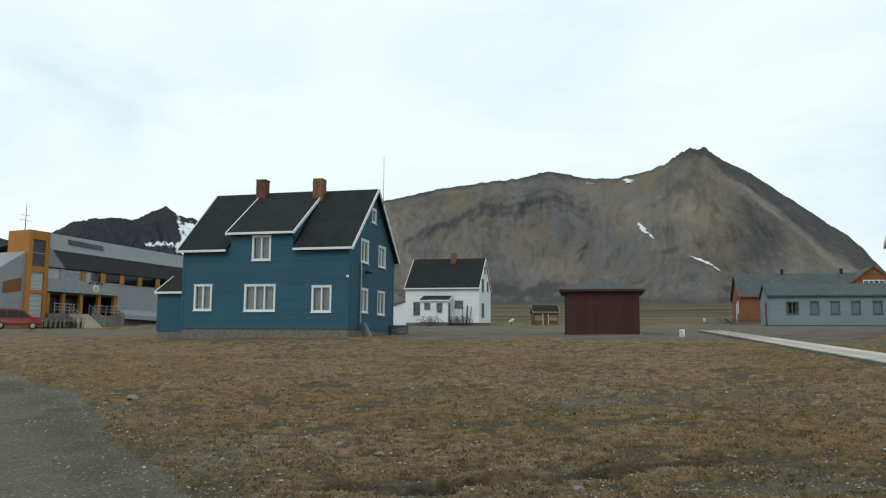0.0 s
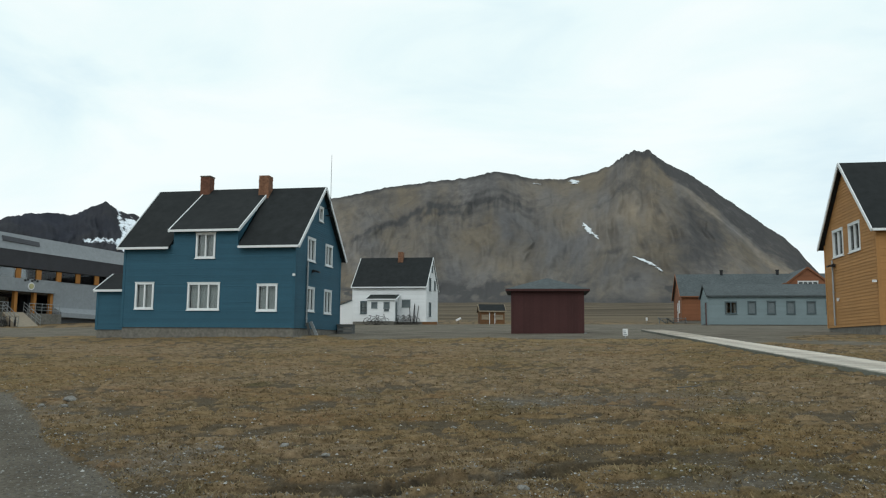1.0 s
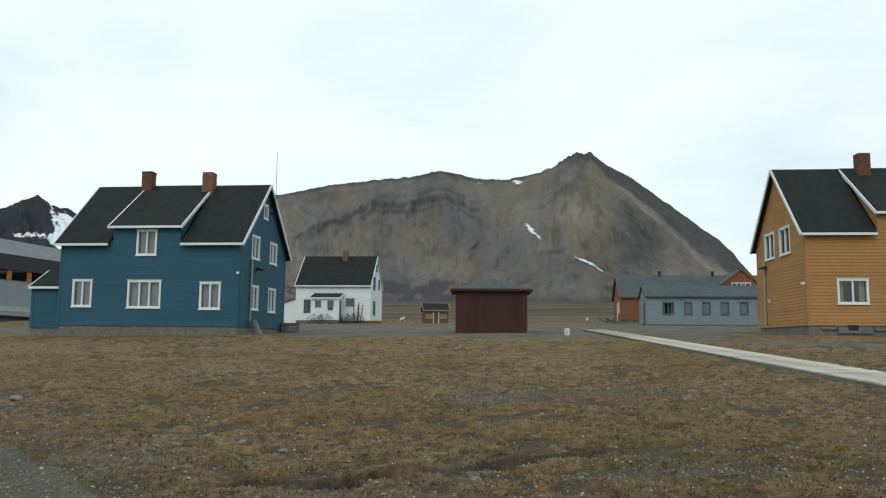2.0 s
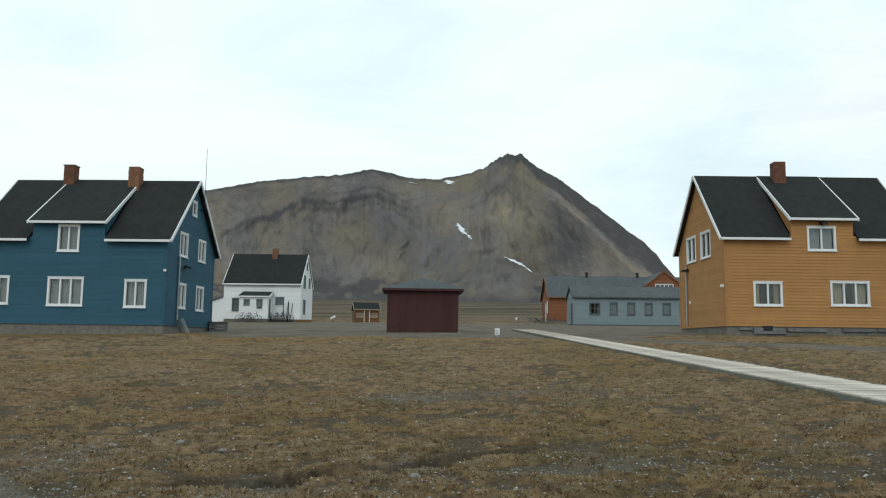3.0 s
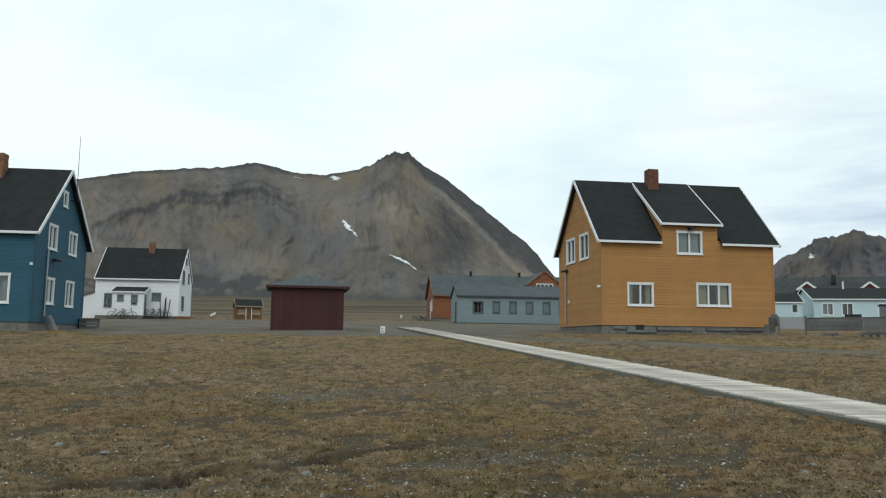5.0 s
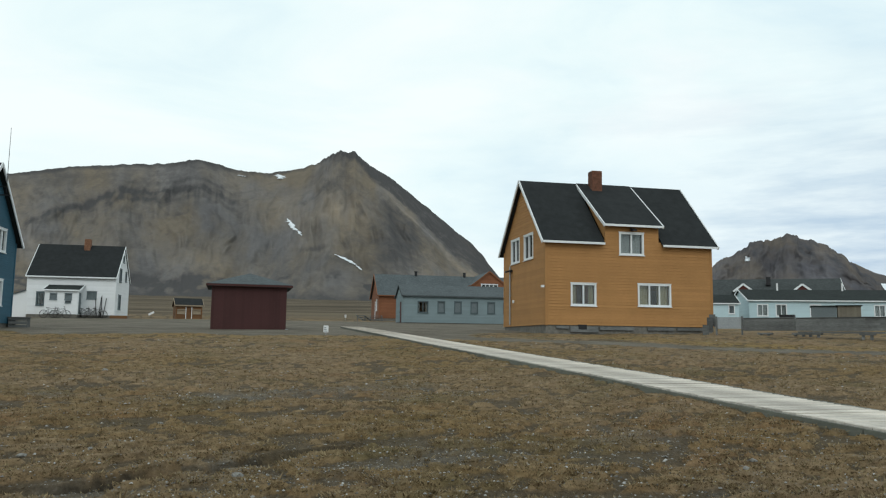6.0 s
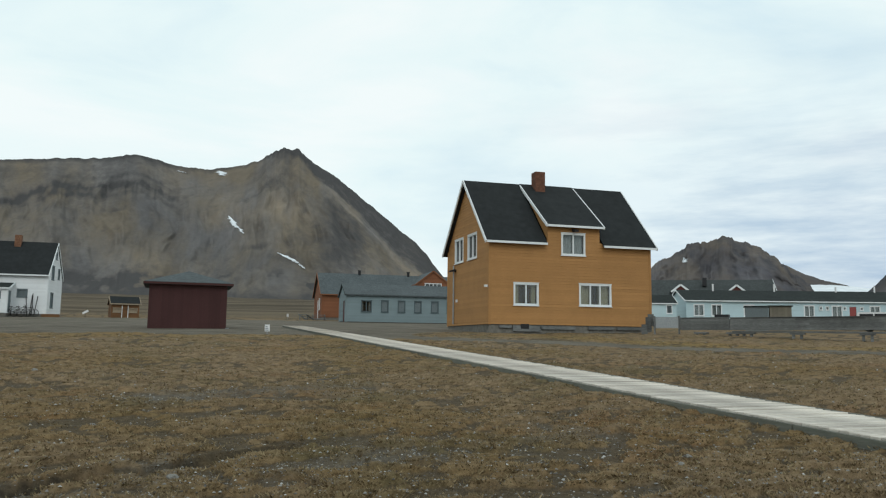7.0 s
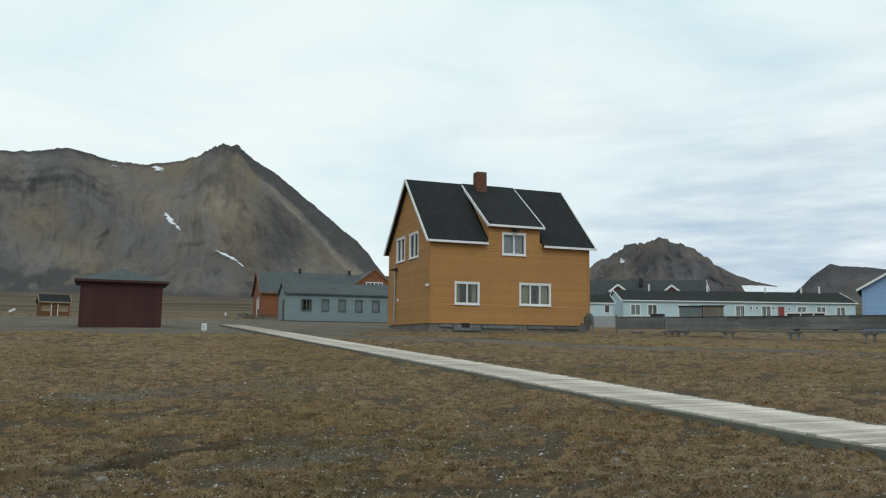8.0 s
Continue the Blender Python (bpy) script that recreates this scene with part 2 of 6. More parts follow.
    both_h.operation = "MULTIPLY_ADD"
    both_h.inputs[1].default_value = 0.35
    l.new(fine, both_h.inputs[0])
    l.new(clump, both_h.inputs[2])
    bump(n, l, b, both_h.outputs[0], 0.75, 0.062)
    return m


tundra = ground_material()


def mountain_material(name, tone, dark, streak):
    """Scree that runs down the slope in fans, rock bands towards the crest. U runs along the mountain, V up it."""
    m, n, l, b = material(name, 0.95, 0, 0.05)
    uv = n.new("ShaderNodeUVMap")

    def tex(scale, sx, sy, detail=7.0, rough=0.6, distortion=0.0):
        mp = n.new("ShaderNodeMapping")
        mp.inputs["Scale"].default_value = (sx, sy, 1)
        l.new(uv.outputs["UV"], mp.inputs["Vector"])
        t = n.new("ShaderNodeTexNoise")
        t.inputs["Scale"].default_value, t.inputs["Detail"].default_value = scale, detail
        t.inputs["Roughness"].default_value, t.inputs["Distortion"].default_value = rough, distortion
        l.new(mp.outputs["Vector"], t.inputs["Vector"])
        return t.outputs["Fac"]
    fans = ramp_of(n, l, tex(1.0, 12 * streak, 1.1, 6, 0.5, 0.15), [(0.34, tuple(c * 0.86 for c in tone)), (0.50, tone), (0.66, tuple(c * 1.12 for c in tone))])
    thin = ramp_of(n, l, tex(1.0, 70 * streak, 2.6, 6, 0.6, 0.15), [(0.35, (0.95, 0.95, 0.95)), (0.65, (1.04, 1.04, 1.04))])
    fans = mix(n, l, 1.0, fans, thin, "MULTIPLY")
    cool = mix(n, l, 1.0, fans, (0.93, 0.97, 1.06), "MULTIPLY")
    warm = mix(n, l, 1.0, fans, (1.06, 0.97, 0.83), "MULTIPLY")
    brown = mix(n, l, ramp_of(n, l, tex(1.0, 9 * streak, 1.4, 5, 0.6, 0.2), [(0.40, (0, 0, 0)), (0.58, (1, 1, 1))]), cool, warm)
    swathes = ramp_of(n, l, tex(1.0, 7 * streak, 2.6, 6, 0.62, 0.5), [(0.36, (0.80, 0.81, 0.83)), (0.50, (1.0, 1.0, 1.0)), (0.64, (1.18, 1.17, 1.15))])
    brown = mix(n, l, 1.0, brown, swathes, "MULTIPLY")
    fine = ramp_of(n, l, tex(1.0, 130 * streak, 40, 6, 0.7), [(0.3, (0.87, 0.87, 0.87)), (0.7, (1.06, 1.06, 1.06))])
    col = mix(n, l, 1.0, brown, fine, "MULTIPLY")
    # lightens pale scree, and tints a patch of mist into the slope colour
    p = n.new("ShaderNodeAttribute")
    p.attribute_name = "pale_scree"
    col = mix(n, l, ramp_of(n, l, p.outputs["Fac"], [(0.0, (0, 0, 0)), (1.0, (1, 1, 1))]), col, mix(n, l, 1.0, col, (1.38, 1.36, 1.33), "MULTIPLY"))
    a = n.new("ShaderNodeAttribute")
    a.attribute_name = "rock"
    rag = n.new("ShaderNodeMath")
    rag.operation = "ADD"
    l.new(a.outputs["Fac"], rag.inputs[0])
    l.new(tex(1.0, 60 * streak, 20, 8, 0.72, 0.4), rag.inputs[1])
    col = mix(n, l, ramp_of(n, l, rag.outputs[0], [(0.50, (0, 0, 0)), (0.93, (1, 1, 1))]), col, mix(n, l, 0.18, mix(n, l, 1.0, dark, fine, "MULTIPLY"), fans))
    s = n.new("ShaderNodeAttribute")
    s.attribute_name = "snowfield"
    srag = n.new("ShaderNodeMath")
    srag.operation = "ADD"
    l.new(s.outputs["Fac"], srag.inputs[0])
    l.new(tex(1.0, 75 * streak, 13, 8, 0.75, 0.3), srag.inputs[1])
    half_s = n.new("ShaderNodeMath")
    half_s.operation = "MULTIPLY"
    half_s.inputs[1].default_value = 0.5
    l.new(srag.outputs[0], half_s.inputs[0])
    col = mix(n, l, ramp_of(n, l, half_s.outputs[0], [(0.50, (0, 0, 0)), (0.53, (1, 1, 1))]), col, (0.72, 0.77, 0.82))
    l.new(col, b.inputs["Base Color"])
    return m


scree = mountain_material("scree_mountain", (0.138, 0.126, 0.113), (0.043, 0.043, 0.046), 1.0)
far_rock = mountain_material("far_blue_grey_mountain", (0.098, 0.091, 0.092), (0.046, 0.047, 0.054), 1.0)
dark_rock = mountain_material("dark_mountain", (0.034, 0.036, 0.045), (0.022, 0.025, 0.034), 1.0)


# ---- helpers that build meshes ----
def mesh_object(name, bm, mat, smooth=False):
    bmesh.ops.recalc_face_normals(bm, faces=bm.faces)
    me = bpy.data.meshes.new(name)
    bm.to_mesh(me)
    bm.free()
    me.materials.append(mat)
    if smooth:
        me.polygons.foreach_set("use_smooth", [True] * len(me.polygons))
    return new(name, me)


def part(name, bm, mat, parent, label="", smooth=False):
    ob = mesh_object(name, bm, mat, smooth)
    ob.parent = parent
    return tagged(ob, label)


def thing(name, m, label, category, group="", kind=""):
    ob = new(name)
    ob.matrix_world = m
    return tagged(ob, label, category, group, kind)


def hexa(bm, pts):
    """A block from eight corners: four below, four above."""
    v = [bm.verts.new(p) for p in pts]
    for f in ((0, 1, 2, 3), (4, 5, 6, 7), (0, 1, 5, 4), (1, 2, 6, 5), (2, 3, 7, 6), (3, 0, 4, 7)):
        bm.faces.new([v[i] for i in f])


def box(bm, x0, y0, z0, x1, y1, z1):
    hexa(bm, [(x0, y0, z0), (x1, y0, z0), (x1, y1, z0), (x0, y1, z0), (x0, y0, z1), (x1, y0, z1), (x1, y1, z1), (x0, y1, z1)])


def bar(bm, a, b, w, h, up=(0, 0, 1)):
    """A beam from a to b, w wide and h high."""
    a, b, up = Vector(a), Vector(b), Vector(up)
    d = (b - a).normalized()
    s = d.cross(up).normalized() * w / 2
    u = s.cross(d).normalized() * h / 2
    hexa(bm, [a - s - u, a + s - u, b + s - u, b - s - u, a - s + u, a + s + u, b + s + u, b - s + u])


def rod(bm, a, b, r, sides=8, r2=None):
    a, b = Vector(a), Vector(b)
    q = (b - a).to_track_quat("Z", "Y")
    lo, hi = [], []
    for i in range(sides):
        c = Vector((math.cos(i * math.tau / sides), math.sin(i * math.tau / sides), 0))
        lo.append(bm.verts.new(a + q @ (c * r)))
        hi.append(bm.verts.new(b + q @ (c * (r if r2 is None else r2))))
    for i in range(sides):
        j = (i + 1) % sides
        bm.faces.new((lo[i], lo[j], hi[j], hi[i]))
    bm.faces.new(lo)
    bm.faces.new(hi)


def ring(bm, c, axis, radius, r, steps=18, sides=6):
    """A hoop."""
    q = Vector(axis).to_track_quat("Z", "Y")
    rows = []
    for i in range(steps):
        a = i * math.tau / steps
        out = q @ Vector((math.cos(a), math.sin(a), 0))
        rows.append([bm.verts.new(Vector(c) + out * (radius + r * math.cos(k * math.tau / sides)) + (q @ Vector((0, 0, 1))) * (r * math.sin(k * math.tau / sides))) for k in range(sides)])
    for i in range(steps):
        p, o = rows[i], rows[(i + 1) % steps]
        for k in range(sides):
            bm.faces.new((p[k], p[(k + 1) % sides], o[(k + 1) % sides], o[k]))


def B():
    return bmesh.new()


def plate(mp, bm, u0, z0, u1, z1, n0, n1):
    """A block on a wall: u along it, z up, n outwards."""
    hexa(bm, [mp(u0, n0, z0), mp(u1, n0, z0), mp(u1, n1, z0), mp(u0, n1, z0), mp(u0, n0, z1), mp(u1, n0, z1), mp(u1, n1, z1), mp(u0, n1, z1)])


def siding(bm, mp, z0, z1, span, openings=(), breaks=(), pitch=0.14, thick=0.16, lap=0.022):
    """A wall of lapped boards with real openings. span(z) gives its two ends at a height; openings are (u0, z0, u1, z1)."""
    zs = {z0, z1, *breaks}
    k = z0
    while k < z1 - 1e-4:
        zs.add(k)
        k += pitch
    for o in openings:
        zs.update((o[1], o[3]))
    zs = sorted(z for z in zs if z0 - 1e-6 <= z <= z1 + 1e-6)
    for a, c in zip(zs[:-1], zs[1:]):
        if c - a < 0.004:
            continue
        (l0, r0), (l1, r1) = span(a + 1e-4), span(c - 1e-4)
        if r0 - l0 < 0.01:
            continue
        fa = ((a - z0) / pitch) % 1.0
        fa = 0.0 if fa > 0.9999 else fa
        fc = fa + (c - a) / pitch
        na, nc = lap * (1 - fa), max(0.002, lap * (1 - fc))
        holes = sorted((o[0], o[2]) for o in openings if o[1] < (a + c) / 2 < o[3])
        cuts = [(l0, l1)]
        for h in holes:
            cuts += [(h[0], h[0]), (h[1], h[1])]
        cuts.append((r0, r1))
        for (p0, p1), (q0, q1) in zip(cuts[::2], cuts[1::2]):
            if q0 - p0 < 0.005:
                continue
            hexa(bm, [mp(p0, -thick, a), mp(q0, -thick, a), mp(q0, na, a), mp(p0, na, a), mp(p1, -thick, c), mp(q1, -thick, c), mp(q1, nc, c), mp(p1, nc, c)])


def window(house, mp, u0, z0, u1, z1, lights=2, frame_mat=None, cross=0.0, drapes=None, name="window", case=0.075, blind=None):
    """A casement in an opening: casing, sill, mullions, panes, and what hangs behind them."""
    frame_mat = frame_mat or white_paint
    bm = B()
    for a in ((u0 - 0.02, z0 - 0.02, u0 + case, z1 + 0.02), (u1 - case, z0 - 0.02, u1 + 0.02, z1 + 0.02), (u0 + case, z1 - case, u1 - case, z1 + 0.02), (u0 + case, z0 - 0.02, u1 - case, z0 + case)):
        plate(mp, bm, *a, -0.10, 0.045)
    win = part(name, bm, frame_mat, house)
    bm = B()
    plate(mp, bm, u0 - 0.05, z0 - 0.06, u1 + 0.05, z0 - 0.022, -0.02, 0.085)
    part("sill", bm, frame_mat, win)
    bm = B()
    plate(mp, bm, u0 - 0.05, z1 + 0.022, u1 + 0.05, z1 + 0.05, -0.02, 0.065)
    part("drip_cap", bm, frame_mat, win)
    a0, a1, b0, b1 = u0 + case, u1 - case, z0 + case, z1 - case
    step = (a1 - a0) / lights
    for i in range(1, lights):
        bm = B()
        plate(mp, bm, a0 + i * step - 0.036, b0 + 0.001, a0 + i * step + 0.036, b1 - 0.001, -0.09, 0.03)
        part("mullion", bm, frame_mat, win)
    for i in range(lights):
        l, r = a0 + i * step + (0.038 if i else 0.002), a0 + (i + 1) * step - (0.038 if i < lights - 1 else 0.002)
        bm = B()
        plate(mp, bm, l, b0 + 0.002, r, b1 - 0.002, -0.060, -0.052)
        pane = part("pane", bm, blind or glass, win)
        if not blind:
            pane.visible_shadow = False
        if cross:
            bm = B()
            plate(mp, bm, l, b0 + (b1 - b0) * cross - 0.02, r, b0 + (b1 - b0) * cross + 0.02, -0.048, 0.0)
            part("glazing_bar", bm, frame_mat, win)
    if drapes:
        mat, cover = drapes
        for s, (l, r) in enumerate(((a0, a0 + (a1 - a0) * cover), (a1 - (a1 - a0) * cover, a1))):
            bm = B()
            steps = 22
            rows = []
            for i in range(steps + 1):
                u = l + (r - l) * i / steps
                n_ = -0.20 + 0.022 * math.sin(i * 1.9 + s)
                rows.append((bm.verts.new(mp(u, n_, b0 - 0.05)), bm.verts.new(mp(u, n_ - 0.01, b1 + 0.05))))
            for p, q in zip(rows[:-1], rows[1:]):
                bm.faces.new((p[0], q[0], q[1], p[1]))
            part("curtain", bm, mat, win, "", True)
    return win


def g_near(x, y):
    return 0.449 + 0.02826 * x + 0.03613 * y - 0.0000633 * x * x - 0.0002027 * x * y + 0.0000317 * y * y


def smooth01(a, b, x):
    t = np.clip((x - a) / (b - a), 0, 1)
    return t * t * (3 - 2 * t)


def ground_z(x, y):
    """The height of the land: it climbs gently from the road towards the mountain."""
    r = np.hypot(x, y)
    k = np.minimum(1.0, 110.0 / np.maximum(r, 1e-6))
    near = g_near(x * k, y * k)
    far = near + 0.055 * np.maximum(r - 110.0, 0)
    back = smooth01(10, -40, y + 0.15 * np.abs(x)) * smooth01(5, 40, r)
    z = far * (1 - back) + back * (0.3 - 0.01 * np.minimum(r, 200))
    return z - 0.42 * np.exp(-(r / 2.6) ** 2) - 0.10 * np.exp(-((x - 35) ** 2 + (y - 18) ** 2) / 40)


def stand(x, y, turn=0.0, sink=0.0):
    return pose(x, y, float(ground_z(x, y)) - sink, 0, 0, turn)


# ---- the land ----
def lattice(ix, iy, seed):
    h = (ix.astype(np.int64) * 374761393 + iy.astype(np.int64) * 668265263 + seed * 974711) & 0x7FFFFFFF
    h = ((h ^ (h >> 13)) * 1274126177) & 0x7FFFFFFF
    return ((h ^ (h >> 16)) & 0xFFFF) / 65535.0


def value_noise(x, y, seed=0):
    ix, iy = np.floor(x), np.floor(y)
    fx, fy = x - ix, y - iy
    fx, fy = fx * fx * (3 - 2 * fx), fy * fy * (3 - 2 * fy)
    a, b = lattice(ix, iy, seed), lattice(ix + 1, iy, seed)
    c, d = lattice(ix, iy + 1, seed), lattice(ix + 1, iy + 1, seed)
    return (a * (1 - fx) + b * fx) * (1 - fy) + (c * (1 - fx) + d * fx) * fy - 0.5


def fbm(x, y, octaves=5, seed=0, gain=0.5):
    total, amp = 0.0, 1.0
    for k in range(octaves):
        total = total + amp * value_noise(x * 2 ** k, y * 2 ** k, seed + k)
        amp *= gain
    return total


def line_distance(x, y, pts):
    """The distance to a line of points, and on which side of it (left is positive)."""
    best, side = np.full(np.shape(x), 1e9), np.zeros(np.shape(x))
    for (ax, ay), (bx, by) in zip(pts[:-1], pts[1:]):
        dx, dy = bx - ax, by - ay
        k = np.clip(((x - ax) * dx + (y - ay) * dy) / (dx * dx + dy * dy), 0, 1)
        d = np.hypot(x - ax - k * dx, y - ay - k * dy)
        s = dx * (y - ay) - dy * (x - ax)
        side = np.where(d < best, s, side)
        best = np.minimum(d, best)
    return best, side


ROAD_EDGE = [(12.0, -14.6), (-1.6, 5.3), (-2.85, 7.5), (-3.95, 9.4), (-5.5, 12.1), (-7.5, 14.9), (-10.6, 19.0), (-30.0, 36.0)]
SCARP = [(-1.9, 5.4), (-1.23, 5.5), (-0.57, 5.61), (-0.03, 5.65), (0.46, 5.72), (0.99, 5.8), (1.24, 6.07), (1.53, 6.15), (1.83, 6.23), (2.25, 6.3)]
WALKWAY = [(6.0, -1.56), (6.72, 2.40), (7.09, 4.5), (7.5, 6.83), (8.07, 9.5), (8.56, 11.92), (9.36, 16.0), (10.58, 22.14), (11.9, 28.54), (15.33, 45.5)]
TRACK = [(13.0, 31.0), (16.6, 23.6), (18.0, 18.4), (20.5, 15.0), (22.6, 11.5), (26.0, 6.0), (34.0, -6.0)]


def land(x, y):
    """Height and cover of the land at x, y."""
    r = np.hypot(x, y)
    z = ground_z(x, y)
    wob = fbm(x * 0.35, y * 0.35, 4, 5)
    road_d, road_s = line_distance(x, y, ROAD_EDGE)
    road_in = np.where(road_s > 0, road_d, -road_d)
    road = smooth01(-0.22, 0.18, road_in + 0.35 * wob) * smooth01(8.5, 7.5, road_in)
    edge_y = np.interp(x, [-60, -27, -16, -9, -3.5, -1.6, 5.3, 10.3, 13.0, 15.0, 17.0, 60], [52, 48.5, 46, 46, 41, 36.5, 35.0, 31.8, 28, 27, 33, 60])
    yard = smooth01(-1.2, 1.2, y - edge_y + 2.2 * wob) * smooth01(86, 66, r + 10 * wob)
    track = smooth01(1.3, 0.75, line_distance(x, y, TRACK)[0] + 0.6 * wob)
    gravel = np.maximum(np.maximum(road, yard), 0.85 * track)
    bare = 0.26 * np.exp(-((x - 2.3) / 2.0) ** 2 - ((y - 10.35) / 0.55) ** 2) + 0.14 * np.exp(-((x - 3.8) / 1.2) ** 2 - ((y - 9.4) / 0.8) ** 2)
    bare = bare + 0.13 * np.exp(-((x - 1.3) / 2.4) ** 2 - ((y - 5.3) / 0.8) ** 2) + 0.07 * smooth01(1.5, 4.5, x) * smooth01(11, 5, r)
    bare = bare + 0.13 * np.exp(-((road_in + 0.35) / 0.45) ** 2) * smooth01(20, 10, r) + 0.05 * np.exp(-((x + 1.9) / 1.2) ** 2 - ((y - 7.0) / 0.7) ** 2)
    bare = bare - 0.10 * smooth01(14, 24, r)
    sd, ss = line_distance(x, y, SCARP)
    sdn = np.maximum(0, sd + 0.07 * value_noise(x * 3, y * 3, 9))
    fade = smooth01(2.35, 1.9, x) * smooth01(-1.3, -0.7, x)
    below = np.where(ss < 0, 1.0, 0.0)
    step = fade * np.where(ss < 0, np.exp(-np.maximum(sdn - 0.02, 0) / 0.5), smooth01(0.03, 0.0, sdn))
    # darker in a broken line along the turf step, and in a band inside the road edge
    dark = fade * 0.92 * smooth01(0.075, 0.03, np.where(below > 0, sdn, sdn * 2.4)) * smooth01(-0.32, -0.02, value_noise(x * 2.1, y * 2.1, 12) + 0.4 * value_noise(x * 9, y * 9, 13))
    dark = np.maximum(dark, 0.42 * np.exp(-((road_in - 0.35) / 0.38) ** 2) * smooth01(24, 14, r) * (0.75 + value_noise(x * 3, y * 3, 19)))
    grassy = (1 - smooth01(0.35, 0.65, gravel))
    clear_ = smooth01(0.75, 1.5, line_distance(x, y, WALKWAY)[0])
    lump = smooth01(-0.14, 0.26, fbm(x * 5.0, y * 6.6, 2, 2) + 0.5 * fbm(x * 1.1, y * 1.3, 2, 14))
    hump = 0.62 * lump + 0.5 * np.maximum(0, fbm(x * 2.2, y * 2.2, 2, 15))
    z = z + grassy * (0.085 * hump + 0.012 * fbm(x * 14, y * 14, 2, 3)) * smooth01(60, 30, r) + 0.10 * fbm(x * 0.22, y * 0.22, 3, 4) * smooth01(4, 12, r) * smooth01(300, 30, r) * (0.4 + 0.6 * grassy) * clear_
    z = z + 0.008 * (1 - grassy) * fbm(x * 6, y * 6, 3, 6)
    z = z - 0.075 * step
    far = smooth01(75, 130, r)
    z = z + far * (1.4 * fbm(x * 0.018, y * 0.018, 4, 7)) * smooth01(80, 300, r)
    td, ts = line_distance(x, y, TRACK)
    golden = 0.75 * np.exp(-((y - edge_y + 2.4 + 1.5 * wob) / 1.9) ** 2) * smooth01(15, 11, x) + 1.6 * np.exp(-((td - 2.9) / 1.8) ** 2) * (ts > 0) * smooth01(17, 20, x)
    return z, gravel, bare, dark, far, lump, golden


def build_ground():
    fine = np.arange(-41.0, 77.0, 0.28)
    coarse = np.arange(77.0, 319.0, 5.5)
    az = np.radians(np.concatenate([fine, coarse]))
    r = [0.6]
    while r[-1] < 3.6:
        r.append(r[-1] * 1.06)
    while r[-1] < 22:
        r.append(r[-1] * (1.0042 if 5.0 < r[-1] < 8.2 else 1.0085))
    while r[-1] < 62:
        r.append(r[-1] * 1.0165)
    while r[-1] < 4700:
        r.append(r[-1] * 1.05)
    r = np.array(r)
    na, nr = len(az), len(r)
    R, A = np.meshgrid(r, az, indexing="ij")
    x, y = R * np.sin(A), R * np.cos(A)
    z, gravel, bare, dark, far, lump, golden = land(x, y)
    verts = np.stack([x, y, z], -1).reshape(-1, 3)
    i, j = np.meshgrid(np.arange(nr - 1), np.arange(na), indexing="ij")
    k = (j + 1) % na
    faces = np.stack([i * na + j, (i + 1) * na + j, (i + 1) * na + k, i * na + k], -1).reshape(-1, 4)
    centre = np.array([[0, 0, float(ground_z(0.0, 0.0))]])
    hub = len(verts)
    verts = np.concatenate([verts, centre])
    me = bpy.data.meshes.new("ground")
    tri = [(hub, int(a), int((a + 1) % na)) for a in range(na)]
    me.from_pydata(verts.tolist(), [], faces.tolist() + tri)
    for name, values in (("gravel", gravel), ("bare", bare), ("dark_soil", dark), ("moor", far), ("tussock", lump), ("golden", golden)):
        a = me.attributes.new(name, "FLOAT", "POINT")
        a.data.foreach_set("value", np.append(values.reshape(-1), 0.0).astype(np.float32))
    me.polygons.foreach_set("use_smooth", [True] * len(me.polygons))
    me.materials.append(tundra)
    me.update()
    ob = new("ground", me)
    return tagged(ob, "brown dry tundra grass with gravel road and yard", "ground", kind="structure")


build_ground()


def crest_height(az, points, rough, seed):
    el = np.interp(az, [p[0] for p in points], [p[1] for p in points])
    return el + rough * (1 + 1.6 * np.exp(-((az - 17.4) / 1.6) ** 2)) * (fbm(az * 2.2, az * 0 + 3.3, 5, seed, 0.6))


def surface(az, v, m):
    """A point of a mountain's face: az in degrees, v from its foot (0) to its crest (1), and on down behind it."""
    near, top = m["foot"], m["crest"]
    up = np.minimum(v, 1.0)
    r = near + (top - near) * v
    r = r + m["relief"] * (top - near) * (fbm(az * m["folds"] + 0.8 * fbm(az * 0.2, v * 3, 3, 31), v * 1.6, 5, m["seed"] + 5, 0.55)) * np.sin(np.pi * np.clip(up, 0.02, 1)) ** 0.7
    el = crest_height(az, m["points"], m["rough"], m["seed"])
    ztop = 1.6 + np.tan(np.radians(el)) * top
    a = np.radians(az)
    zfoot = ground_z(near * np.sin(a), near * np.cos(a)) - 4.0
    shape = 0.35 * up + 0.65 * up ** m["hollow"]
    z = zfoot + np.maximum(ztop - zfoot, -40) * shape
    z = np.where(v > 1, ztop - (v - 1) * (ztop - zfoot + 60) * 1.6, z)
    return np.stack([r * np.sin(a), r * np.cos(a), z], -1)


